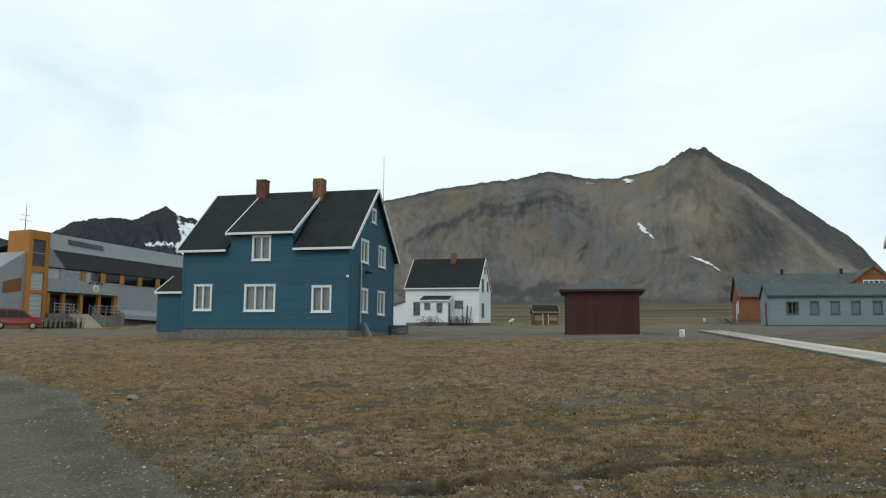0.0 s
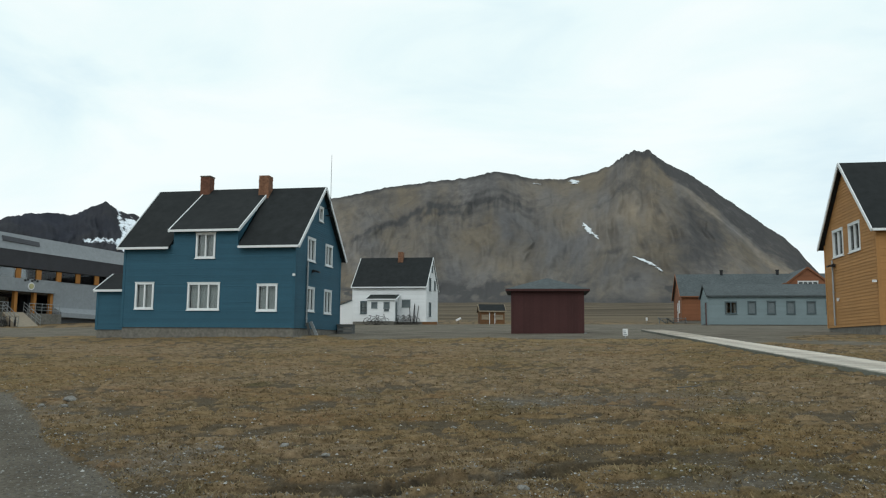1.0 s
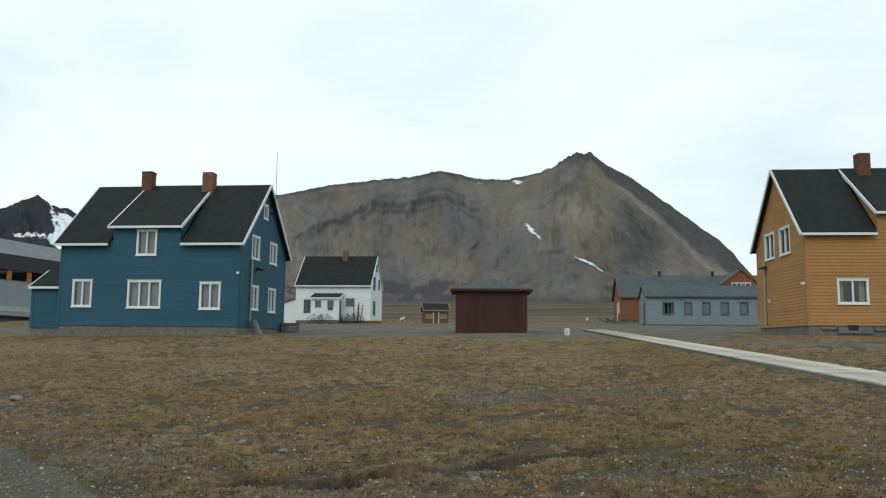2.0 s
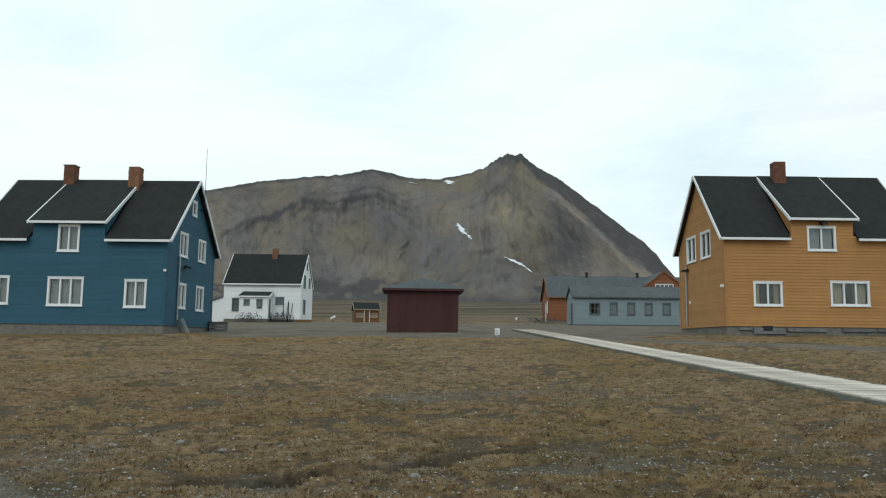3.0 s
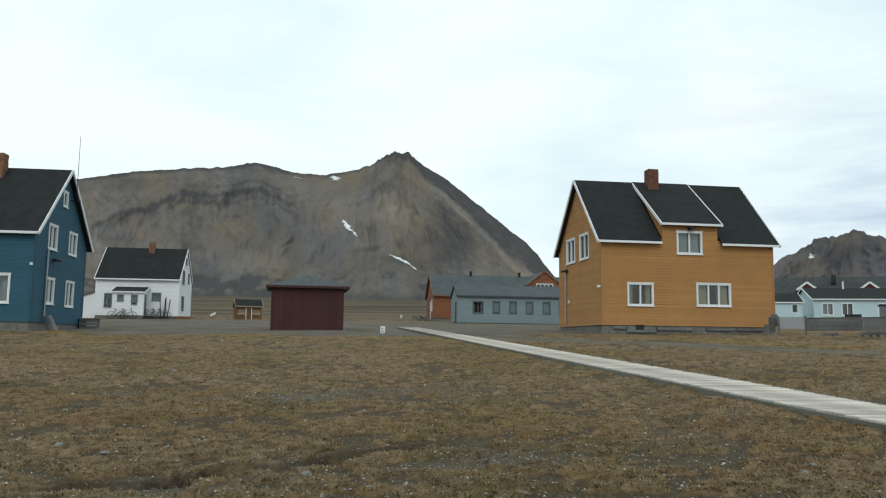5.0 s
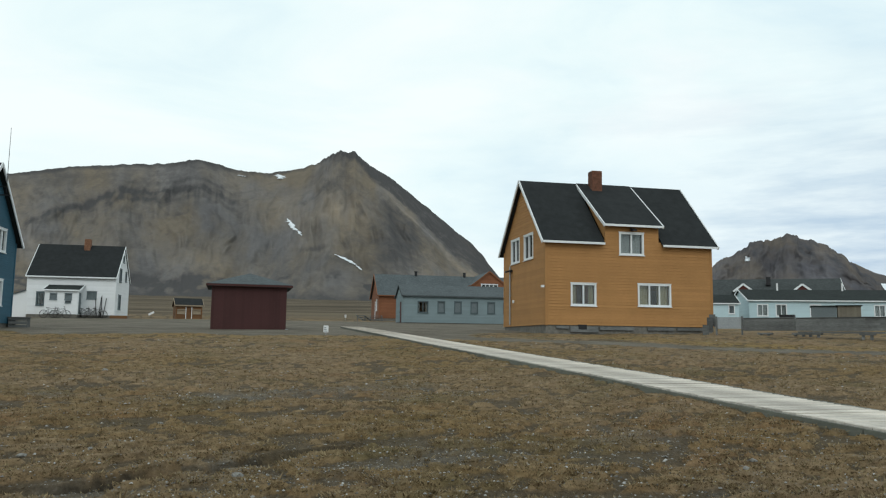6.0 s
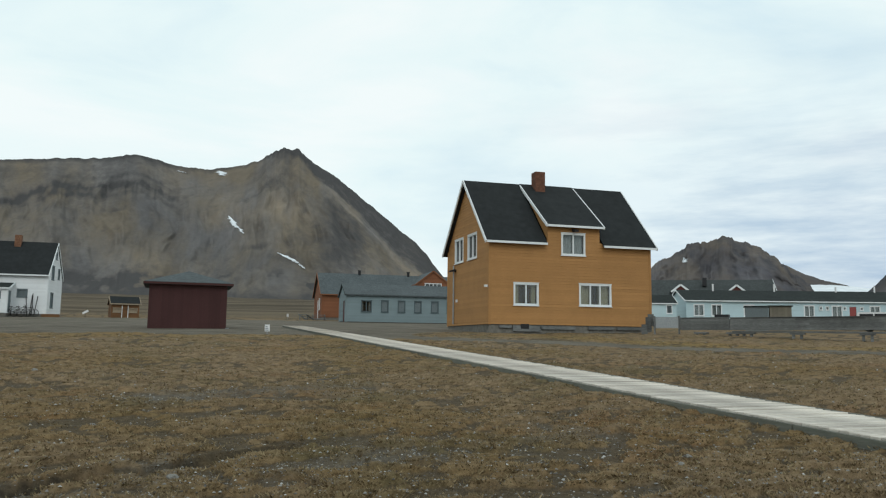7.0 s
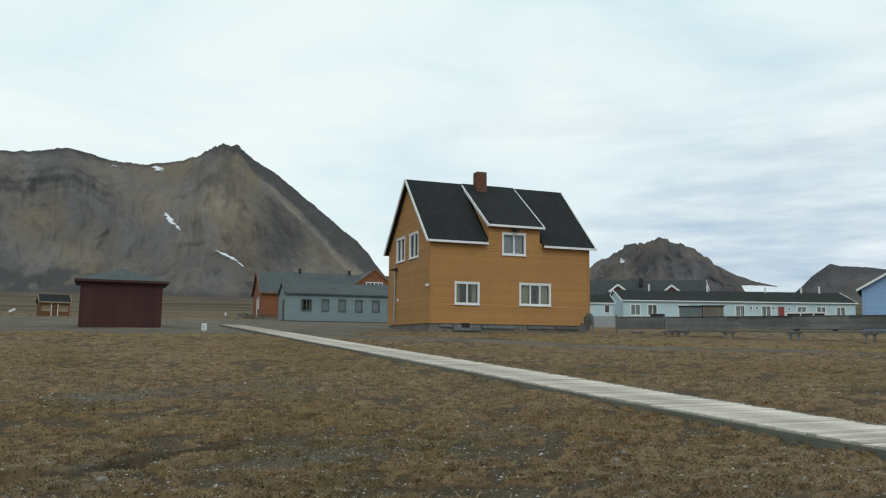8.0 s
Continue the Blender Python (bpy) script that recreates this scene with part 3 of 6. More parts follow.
def build_mountain(name, m, mat, label, rock, snowy, az_step, rows=110, pale=lambda a, v: a * 0):
    az = np.arange(m["points"][0][0], m["points"][-1][0] + 1e-6, az_step)
    v = np.concatenate([np.linspace(0, 1, rows), [1.05, 1.3, 1.6]])
    V, A = np.meshgrid(v, az, indexing="ij")
    p = surface(A, V, m)
    nv, na = V.shape
    i, j = np.meshgrid(np.arange(nv - 1), np.arange(na - 1), indexing="ij")
    faces = np.stack([i * na + j, i * na + j + 1, (i + 1) * na + j + 1, (i + 1) * na + j], -1).reshape(-1, 4)
    me = bpy.data.meshes.new(name)
    me.from_pydata(p.reshape(-1, 3).tolist(), [], faces.tolist())
    for key, fn in (("rock", rock), ("snowfield", snowy), ("pale_scree", pale)):
        a = me.attributes.new(key, "FLOAT", "POINT")
        a.data.foreach_set("value", np.broadcast_to(fn(A, V), A.shape).reshape(-1).astype(np.float32))
    uv = me.uv_layers.new(name="UVMap")
    loops = np.empty(len(me.loops), dtype=np.int32)
    me.loops.foreach_get("vertex_index", loops)
    fan = smooth01(m["peak"] - 6, m["peak"] - 1, A) * m["spread"]
    along = A + fan * (A - m["peak"]) * (1 / (1.45 - 0.8 * np.minimum(V, 1)) - 1) + 1.3 * fbm(A * 0.12, V * 0.8, 3, 61)
    flat = np.stack([along.reshape(-1) / 50.0, V.reshape(-1)], -1)[loops]
    uv.data.foreach_set("uv", flat.reshape(-1).astype(np.float32))
    me.polygons.foreach_set("use_smooth", [True] * len(me.polygons))
    me.materials.append(mat)
    return tagged(new(name, me), label, "mountain", kind="structure")


MAIN = dict(foot=640.0, crest=1950.0, relief=0.085, folds=0.42, peak=17.8, spread=1.0, rough=0.10, seed=11, hollow=1.75, points=[
    (-16, 7.2), (-10, 9.2), (-3.7, 10.43), (-0.55, 11.17), (2.7, 11.65), (5.9, 12.0), (6.8, 12.26), (7.7, 12.40), (8.9, 12.24), (10.5, 11.84), (12.3, 11.80),
    (13.6, 11.98), (15.1, 12.35), (15.9, 12.55), (16.57, 12.98), (17.2, 13.36), (17.6, 13.65), (18.7, 13.60), (19.5, 12.87), (21.3, 11.88), (22.8, 10.72),
    (24.2, 9.62), (25.7, 8.46), (27.3, 7.22), (28.1, 6.40), (29.0, 5.18), (29.8, 4.2), (31, 3.2), (40, 2.9)])


def ridged(x, y, octaves, seed):
    return 1 - np.minimum(1, 2.4 * np.abs(fbm(x, y, octaves, seed, 0.55)))


def main_rock(az, v):
    def spot(a, h, wa, wh, k):
        return k * np.exp(-((az - a) / wa) ** 2 - ((v - h) / wh) ** 2)
    warp = 0.5 * fbm(az * 0.7, v * 6, 3, 33)
    line = np.interp(az, [-8, -3, -0.7, 1.5, 3.8, 6.1, 8.4, 10.6], [0.44, 0.58, 0.67, 0.755, 0.80, 0.785, 0.80, 0.75]) + 0.02 * fbm(az * 1.4, az * 0, 4, 41)
    reach = smooth01(-6, -2, az) * smooth01(11.6, 9.6, az)
    notch = np.clip(0.72 + 0.9 * fbm(az * 3.2, v * 5, 3, 71), 0.15, 1.2)
    cliffs = reach * notch * (0.62 * np.exp(-((v - line) / 0.030) ** 2) + 0.34 * np.exp(-((v - line + 0.065) / 0.020) ** 2) * smooth01(0, 3, az) + 0.30 * np.exp(-((v - line - 0.06) / 0.016) ** 2) * smooth01(2, 4, az))
    below = np.clip((line - v) / 0.38, 0, 1)
    gullies = 0.27 * reach * (v < line) * (1 - below) ** 1.3 * smooth01(0.45, 0.95, ridged((az + warp) * 1.25, v * 0.9, 3, 73))
    above = 0.12 * smooth01(0.02, 0.10, v - line) * smooth01(12, 8, az) * (1 + fbm(az * 1.5, v * 8, 3, 74))
    crags = spot(16.8, 0.765, 0.8, 0.05, 0.42) + spot(15.3, 0.72, 0.9, 0.03, 0.24) + spot(17.9, 0.84, 0.4, 0.05, 0.2)
    # the gullied flank: an outer dark band, a pale tongue, and a dark hollow within it
    inner = np.interp(v, [0.2, 0.5, 0.70, 0.83, 0.87, 0.96, 1.0], [33, 29.5, 26.3, 22.8, 20.6, 18.9, 18.2])
    outer = 0.44 * smooth01(-1.1, 0.5, az + warp + 0.5 * fbm(az * 2, v * 7, 3, 83) - inner)
    hollow = 0.34 * smooth01(-1.3, 0.6, az + warp - np.interp(v, [0.2, 0.29, 0.74, 0.80], [19.6, 20.3, 21.1, 22])) * smooth01(0.6, -0.8, az + 0.7 * warp - np.interp(v, [0.2, 0.38, 0.69, 0.78], [22.5, 23.8, 23.6, 21.8])) * smooth01(0.18, 0.36, v) * smooth01(0.80, 0.72, v)
    hollows = spot(16.0, 0.36, 1.1, 0.022, 0.34) + spot(17.4, 0.29, 1.0, 0.022, 0.34) + spot(18.3, 0.40, 0.5, 0.10, 0.22) + spot(19.2, 0.50, 0.4, 0.14, 0.18) + spot(4.1, 0.585, 0.22, 0.035, 0.34) + spot(6.6, 0.61, 0.35, 0.012, 0.34) + spot(3.6, 0.40, 0.9, 0.05, 0.2)
    top = 0.36 * smooth01(0.955, 1.0, v) + spot(17.9, 1.0, 1.0, 0.07, 0.3)
    lumps = smooth01(-0.05, 0.25, fbm(az * 0.8, v * 14, 4, 77)) * np.exp(-((v - 0.14) / 0.07) ** 2)
    foot = 0.30 * smooth01(0.12, 0.04, v) + 0.55 * lumps + 0.15 * smooth01(0.34, 0.12, v)
    return cliffs + gullies + above + crags + np.maximum(outer, hollow) + hollows + top + foot + 0.12 * fbm(az * 0.5 + warp, v * 4, 4, 21) - 0.03


def main_pale(az, v):
    def spot(a, h, wa, wh, k):
        return k * np.exp(-((az - a) / wa) ** 2 - ((v - h) / wh) ** 2)
    warp = 0.4 * fbm(az * 0.6, v * 4, 3, 35)
    fans = 0.55 * smooth01(0.1, 0.45, fbm((az + warp) * 0.55 + 1.2 * v, v * 1.1, 4, 81)) * smooth01(0.15, 0.35, v)
    tongue = 1.0 * np.exp(-((az + 0.5 * warp - np.interp(v, [0.30, 0.5, 0.677, 0.775, 0.85], [28.5, 27.0, 25.2, 22.3, 21.0])) / 0.42) ** 2) * smooth01(0.88, 0.78, v)
    # the spot at 5.5, 0.93 is mist under the crest, put in as colour
    return np.clip(fans + tongue + spot(13.8, 0.72, 0.8, 0.12, 0.6) + spot(17.6, 0.6, 1.6, 0.13, 0.5) + spot(5.5, 0.93, 2.6, 0.05, 0.6) + spot(0, 0.36, 2.0, 0.12, 0.3) - 0.1, 0, 1)


build_mountain("mountain", MAIN, scree, "broad brown-grey scree mountain with a rocky summit knob", main_rock, lambda a, v: a * 0, 0.07, 190, main_pale)


def drape(name, m, points, label, mat):
    """Old snow that lies on a mountain's face: points are (azimuth, elevation, half width in degrees), from its upper end to its lower."""
    bm = B()
    rows = []
    steps = 64
    seed = int(abs(points[0][0]) * 10)
    ks = np.linspace(0, len(points) - 1, steps)
    cols = [np.interp(ks, range(len(points)), [p[i] for p in points]) for i in range(3)]
    for i, (az, el, w) in enumerate(zip(*cols)):
        side_w = [0.85 * w * max(0.12, 1 + 1.3 * float(fbm(np.array(i * 0.22), np.array(4.0 * k), 4, seed + 7 * k, 0.7))) for k in (0, 1)]
        row = []
        for s in np.linspace(-1, 1, 7):
            a = az + s * side_w[0 if s < 0 else 1]
            lo, hi = 0.0, 1.0
            for _ in range(26):
                mid_v = (lo + hi) / 2
                p = surface(np.array(a), np.array(mid_v), m)
                e = math.degrees(math.atan2(p[2] - 1.6, math.hypot(p[0], p[1])))
                lo, hi = (mid_v, hi) if e < el else (lo, mid_v)
            p = surface(np.array(a), np.array(lo), m)
            d = math.hypot(p[0], p[1])
            off = 1.5 * (1 - s * s) + 3.0
            row.append(bm.verts.new((p[0] * (1 - off / d), p[1] * (1 - off / d), p[2] + 0.5 * (1 - s * s))))
        rows.append(row)
    for p, q in zip(rows[:-1], rows[1:]):
        for k in range(6):
            bm.faces.new((p[k], p[k + 1], q[k + 1], q[k]))
    ob = mesh_object(name, bm, mat, True)
    return tagged(ob, label, "snow patch", "snow patches on the mountain", "structure")


drape("snow_patch", MAIN, [(13.2, 11.72, 0.05), (13.35, 11.66, 0.34), (13.4, 11.55, 0.32), (13.25, 11.42, 0.2)], "old white snow lying under the mountain crest", snow)
drape("snow_patch", MAIN, [(13.95, 8.62, 0.07), (14.15, 8.42, 0.17), (14.4, 8.1, 0.20), (14.75, 7.75, 0.20), (15.05, 7.45, 0.04)], "white snow strip in a scree gully", snow)
drape("snow_patch", MAIN, [(17.45, 6.18, 0.10), (18.1, 5.95, 0.17), (18.75, 5.62, 0.14), (18.95, 5.48, 0.06)], "thin slanting snow strip on the scree", snow)
drape("snow_patch", MAIN, [(19.0, 5.42, 0.06), (19.2, 5.26, 0.10), (19.42, 5.1, 0.03)], "small end of a slanting snow strip", snow)
drape("snow_patch", MAIN, [(10.45, 11.52, 0.10), (10.75, 11.46, 0.14), (11.0, 11.43, 0.05)], "small snow patch on the saddle", snow)

EAST = dict(peak=0.0, spread=0.0, foot=1500.0, crest=3000.0, relief=0.19, folds=0.5, rough=0.34, seed=23, hollow=1.5, points=[
    (40.5, 3.2), (42.5, 4.6), (44.6, 5.76), (45.7, 6.42), (46.7, 6.93), (48.2, 7.18), (48.9, 7.55), (49.7, 7.28), (50.7, 7.0), (51.3, 6.65), (52.3, 5.8), (53.4, 4.9), (54.3, 4.1), (54.8, 3.3), (55.6, 2.6)])
build_mountain("mountain_east", EAST, far_rock, "distant jagged grey-brown mountain", lambda a, v: 0.10 + 0.16 * smooth01(0.5, 1.0, v) + 0.75 * fbm(a * 1.1 + 2.5 * v, v * 2.6, 4, 5), lambda a, v: a * 0, 0.06, 80)
drape("snow_patch", EAST, [(46.35, 6.05, 0.05), (46.45, 5.92, 0.2), (46.4, 5.72, 0.10)], "small snow patch on a distant mountain", snow)
BLUFF = dict(peak=0.0, spread=0.0, foot=1500.0, crest=2800.0, relief=0.10, folds=0.8, rough=0.08, seed=29, hollow=1.3, points=[
    (56.8, 2.6), (57.6, 3.5), (58.7, 4.61), (59.8, 5.35), (60.6, 5.2), (61.3, 5.15), (62.8, 4.95), (66, 4.8), (72, 4.2), (80, 3.0)])
build_mountain("mountain_bluff", BLUFF, far_rock, "distant flat-topped dark bluff", lambda a, v: 0.16 + 0.3 * smooth01(0.5, 1.0, v), lambda a, v: a * 0, 0.08, 70)
ICE = dict(peak=0.0, spread=0.0, foot=3100.0, crest=3700.0, relief=0.02, folds=0.8, rough=0.05, seed=37, hollow=1.0, points=[(50, 4.1), (53, 4.12), (54.4, 4.08), (55.8, 4.02), (57.6, 3.78), (59, 3.7), (62, 3.6)])
ice = build_mountain("glacier", ICE, snow, "pale glacier in the gap between the mountains", lambda a, v: a * 0, lambda a, v: a * 0, 0.15, 20)
TAIL = dict(peak=0.0, spread=0.0, foot=3750.0, crest=4500.0, relief=0.05, folds=0.8, rough=0.06, seed=53, hollow=1.2, points=[(49, 6.3), (51.5, 5.9), (52.87, 5.4), (53.73, 4.92), (54.86, 4.41), (56.52, 3.97), (57.4, 3.7), (58.5, 3.4)])
build_mountain("mountain_spur", TAIL, far_rock, "low brown spur behind the glacier", lambda a, v: 0.1 + a * 0, lambda a, v: a * 0, 0.08, 30)
WEST = dict(peak=0.0, spread=0.0, foot=1300.0, crest=2600.0, relief=0.12, folds=0.9, rough=0.16, seed=41, hollow=1.4, points=[
    (-44, 5.5), (-36, 6.2), (-31, 6.6), (-29.5, 6.55), (-28.6, 6.15), (-27.5, 6.3), (-26.4, 7.09), (-25.3, 7.81), (-23.6, 8.15), (-21.3, 8.27), (-20.4, 8.83), (-19.6, 9.25), (-18.9, 8.8), (-17.6, 8.45), (-15, 7.4), (-11, 5.5), (-8, 4.0)])
build_mountain("mountain_west", WEST, dark_rock, "dark blue-grey mountain with a snow-filled flank", lambda a, v: 0.2 + a * 0,
               lambda a, v: 0.62 * smooth01(-19.5, -18.7, a - 1.6 * (0.97 - v)) * (1 - 0.35 * smooth01(0.90, 0.97, v) * smooth01(-18.9, -18.0, a)) + 0.60 * smooth01(-22.6, -20.4, a) * np.exp(-((v - 0.60) / 0.07) ** 2) - 0.04, 0.06, 90)


# ---- houses ----
def wall_map(side, W, D):
    return {"front": lambda u, n, z: (u, -n, z), "back": lambda u, n, z: (u, D + n, z),
            "right": lambda u, n, z: (W + n, u, z), "left": lambda u, n, z: (-n, u, z)}[side]


def house(name, m, W, D, eave, ridge, paint, roofing, label, trim=None, dormer=None, windows=(), pitch=0.14, under=0.28, verge=0.25, foundation=0.45, deep=1.0,
          base_mat=None, category="house", trim_size=0.10, doors=(), group=""):
    """A gabled house: x along the front, y into it, z up from the top of the foundation. windows: (wall, u0, z0, u1, z1, options)."""
    trim = trim or white_paint
    top = thing(name, m, label, category, group)
    yr = D / 2
    slope = (ridge - eave) / (yr + under)

    def zm(y):
        return eave + slope * (y + under)
    wall_top = zm(0) - 0.02
    d0, d1, zd = dormer or (0, 0, 0)
    dslope = (ridge + 0.03 - zd) / (yr + under)
    dorm_top = zd + dslope * under - 0.02
    holes = {s: [w[1:5] for w in (*windows, *doors) if w[0] == s] for s in ("front", "back", "left", "right")}
    bm = B()
    if dormer:
        siding(bm, wall_map("front", W, D), 0, dorm_top, lambda z: (0, W) if z < wall_top else (d0 + 0.12, d1 - 0.12), holes["front"], (wall_top,), pitch)
    else:
        siding(bm, wall_map("front", W, D), 0, wall_top, lambda z: (0, W), holes["front"], (), pitch)
    tagged(part("front_wall", bm, paint, top), kind="stuff")
    bm = B()
    siding(bm, wall_map("back", W, D), 0, wall_top, lambda z: (0, W), holes["back"], (), 0.3)
    tagged(part("back_wall", bm, paint, top), kind="stuff")

    def gable(z):
        k = 0 if z < wall_top else (z - wall_top) / slope
        return (0.17 + max(0, k - 0.17), D - 0.17 - max(0, k - 0.17))
    for s in ("left", "right"):
        bm = B()
        siding(bm, wall_map(s, W, D), 0, ridge - 0.12, gable, holes[s], (wall_top,), pitch)
        tagged(part("gable_wall", bm, paint, top), kind="stuff")
    for x in (0, W):
        for y in (0, D):
            bm = B()
            cx, cy = (-0.03 if x == 0 else W - 0.10), (-0.03 if y == 0 else D - 0.10)
            box(bm, cx, cy, -0.02, cx + 0.13, cy + 0.13, wall_top - 0.03)
            part("corner_board", bm, paint, top)
    if foundation:
        bm = B()
        box(bm, 0.04, 0.04, -foundation - deep, W - 0.04, D - 0.04, -0.001)
        part("foundation", bm, base_mat or concrete, top)
    T = 0.11
    sections = [(-verge, W + verge)] if not dormer else [(-verge, d0), (d1, W + verge)]
    for a, b in sections:
        bm = B()
        hexa(bm, [(a, -under, eave), (b, -under, eave), (b, yr, ridge), (a, yr, ridge), (a, -under, eave + T), (b, -under, eave + T), (b, yr, ridge + T), (a, yr, ridge + T)])
        part("roof", bm, roofing, top)
        bm = B()
        box(bm, a + 0.005, -under - 0.05, eave - 0.01, b - 0.005, -under - 0.002, eave + T - 0.005)
        part("eave_board", bm, trim, top)
    bm = B()
    a, b = -verge, W + verge
    hexa(bm, [(a, D + under, eave), (b, D + under, eave), (b, yr + 0.001, ridge), (a, yr + 0.001, ridge), (a, D + under, eave + T), (b, D + under, eave + T), (b, yr + 0.001, ridge + T), (a, yr + 0.001, ridge + T)])
    part("roof", bm, roofing, top)
    if dormer:
        bm = B()
        hexa(bm, [(d0, -under, zd), (d1, -under, zd), (d1, yr, ridge + 0.03), (d0, yr, ridge + 0.03), (d0, -under, zd + T), (d1, -under, zd + T), (d1, yr, ridge + T + 0.03), (d0, yr, ridge + T + 0.03)])
        part("dormer_roof", bm, roofing, top)
        bm = B()
        box(bm, d0 - 0.06, -under - 0.05, zd - 0.01, d1 + 0.06, -under - 0.002, zd + T - 0.005)
        part("eave_board", bm, trim, top)
        for x in (d0, d1 - 0.1):
            bm = B()
            lo, hi = [], []
            x0 = x + (0.12 if x == d0 else -0.12)
            for xx, out in ((x0, lo), (x0 + 0.1, hi)):
                for y, z in ((0.0, zm(0)), (0.0, zd + dslope * under), (yr - 0.02, ridge + 0.02)):
                    out.append(bm.verts.new((xx, y, z)))
            bm.faces.new(lo)
            bm.faces.new(hi)
            for i in range(3):
                bm.faces.new((lo[i], lo[(i + 1) % 3], hi[(i + 1) % 3], hi[i]))
            part("dormer_cheek", bm, paint, top)
        for x in (d0 - 0.03, d1 + 0.03):
            bm = B()
            bar(bm, (x, -under - 0.03, zd + 0.02), (x, yr - 0.1, ridge - 0.02), 0.055, trim_size + 0.05)
            part("verge_board", bm, trim, top)
    for x in (-verge - 0.03, W + verge + 0.03):
        for y in (-under - 0.03, D + under + 0.03):
            bm = B()
            bar(bm, (x, y, eave + 0.02), (x, yr, ridge + 0.03 + 0.03), 0.05, trim_size + 0.06)
            part("verge_board", bm, trim, top)
    for s, u0, z0, u1, z1, opt in windows:
        window(top, wall_map(s, W, D), u0, z0, u1, z1, **opt)
    for s, u0, z0, u1, z1, mat in doors:
        mp = wall_map(s, W, D)
        bm = B()
        plate(mp, bm, u0 + 0.01, z0, u1 - 0.01, z1 - 0.01, -0.09, -0.02)
        for k in range(2):
            plate(mp, bm, u0 + 0.12, z0 + 0.2 + k * (z1 - z0) * 0.46, u1 - 0.12, z0 + (z1 - z0) * 0.44 + k * (z1 - z0) * 0.46, -0.02, -0.005)
        door = part("door", bm, mat, top)
        bm = B()
        plate(mp, bm, u1 - 0.16, z0 + 0.95, u1 - 0.06, z0 + 1.0, -0.02, 0.05)
        part("door_handle", bm, dark_metal, door)
    return top


def chimney(top, x, y, z0, z1, w, mat, cap=True):
    """A brick stack in courses, a little uneven."""
    bm = B()
    rnd = random.Random(int(x * 100))
    z, k = z0, 0
    while z < z1 - 0.03:
        h = min(0.075, z1 - z)
        e = rnd.uniform(-0.006, 0.006)
        box(bm, x - w / 2 + e, y - w / 2 + e, z, x + w / 2 + e, y + w / 2 + e, z + h - 0.012)
        box(bm, x - w / 2 + 0.012, y - w / 2 + 0.012, z + h - 0.012, x + w / 2 - 0.012, y + w / 2 - 0.012, z + h)
        z += h
    stack = part("chimney", bm, mat, top)
    if cap:
        bm = B()
        box(bm, x - w / 2 - 0.03, y - w / 2 - 0.03, z1 + 0.001, x + w / 2 + 0.03, y + w / 2 + 0.03, z1 + 0.06)
        part("cap", bm, concrete, stack)
    return stack


def drain_pipe(top, mp, u, z0, z1):
    bm = B()
    rod(bm, mp(u, 0.09, z0), mp(u, 0.09, z1), 0.045)
    for k in range(3):
        z = z0 + (z1 - z0) * (0.1 + 0.4 * k)
        plate(mp, bm, u - 0.06, z, u + 0.06, z + 0.03, 0.02, 0.14)
    part("cable_conduit", bm, grey_metal, top)


def wall_lamp(top, mp, u, z):
    bm = B()
    plate(mp, bm, u - 0.06, z - 0.06, u + 0.06, z + 0.08, 0.02, 0.10)
    hexa(bm, [mp(u - 0.14, 0.1, z - 0.02), mp(u + 0.14, 0.1, z - 0.02), mp(u + 0.12, 0.42, z - 0.10), mp(u - 0.12, 0.42, z - 0.10),
              mp(u - 0.14, 0.1, z + 0.10), mp(u + 0.14, 0.1, z + 0.10), mp(u + 0.12, 0.42, z), mp(u - 0.12, 0.42, z)])
    part("wall_lamp", bm, dark_metal, top, "dark outdoor lamp on the wall")


def corner_lamp(top, at, d):
    bm = B()
    a = Vector(at)
    bar(bm, a, a + Vector(d) * 0.14, 0.05, 0.05)
    lamp = part("floodlight", bm, dark_metal, top, "small white floodlight at the corner")
    bm = B()
    bar(bm, a + Vector(d) * 0.141, a + Vector(d) * 0.28, 0.13, 0.11)
    part("lamp_head", bm, plastic_white, lamp)


def at_angle(x, y, z, deg):
    return Matrix.Translation((x, y, z)) @ pose(0, 0, 0, 0, 0, deg)


grey_drape = dict(drapes=(curtain_cloth, 0.5))
half_drape = dict(drapes=(curtain_cloth, 0.30))
cream = dict(drapes=(cream_cloth, 0.32))
TB = radians(-14.4)
bx, by, bz = -4.73 - 9.4 * math.cos(TB), 39.72 - 9.4 * math.sin(TB), 2.34
blue_house = house("house", at_angle(bx, by, bz, -14.4), 9.4, 7.25, 4.0, 7.68, blue_paint, felt,
                   "blue wooden two-storey house with black felt roof", dormer=(2.62, 6.42, 4.88), windows=[
    ("front", 0.74, 0.95, 1.75, 2.27, dict(lights=2, **grey_drape)), ("front", 3.67, 0.90, 5.39, 2.24, dict(lights=3, **grey_drape)),
    ("front", 7.44, 0.85, 8.48, 2.15, dict(lights=2, **grey_drape)), ("front", 4.02, 3.54, 5.05, 4.80, dict(lights=2, **grey_drape)),
    ("right", 1.65, 3.55, 2.77, 4.74, dict(lights=2, **half_drape)), ("right", 4.47, 3.56, 5.62, 4.71, dict(lights=2, **half_drape)),
    ("right", 1.67, 0.92, 2.78, 2.14, dict(lights=2, **half_drape)), ("right", 4.42, 0.89, 5.60, 2.17, dict(lights=2, **half_drape)),
    ("right", 3.28, 5.88, 3.90, 6.64, dict(lights=1, **grey_drape))], pitch=0.115)
chimney(blue_house, 2.7, 3.42, 6.9, 8.48, 0.56, brick_red)
chimney(blue_house, 6.3, 3.2, 6.7, 8.40, 0.58, brick_pale, False)
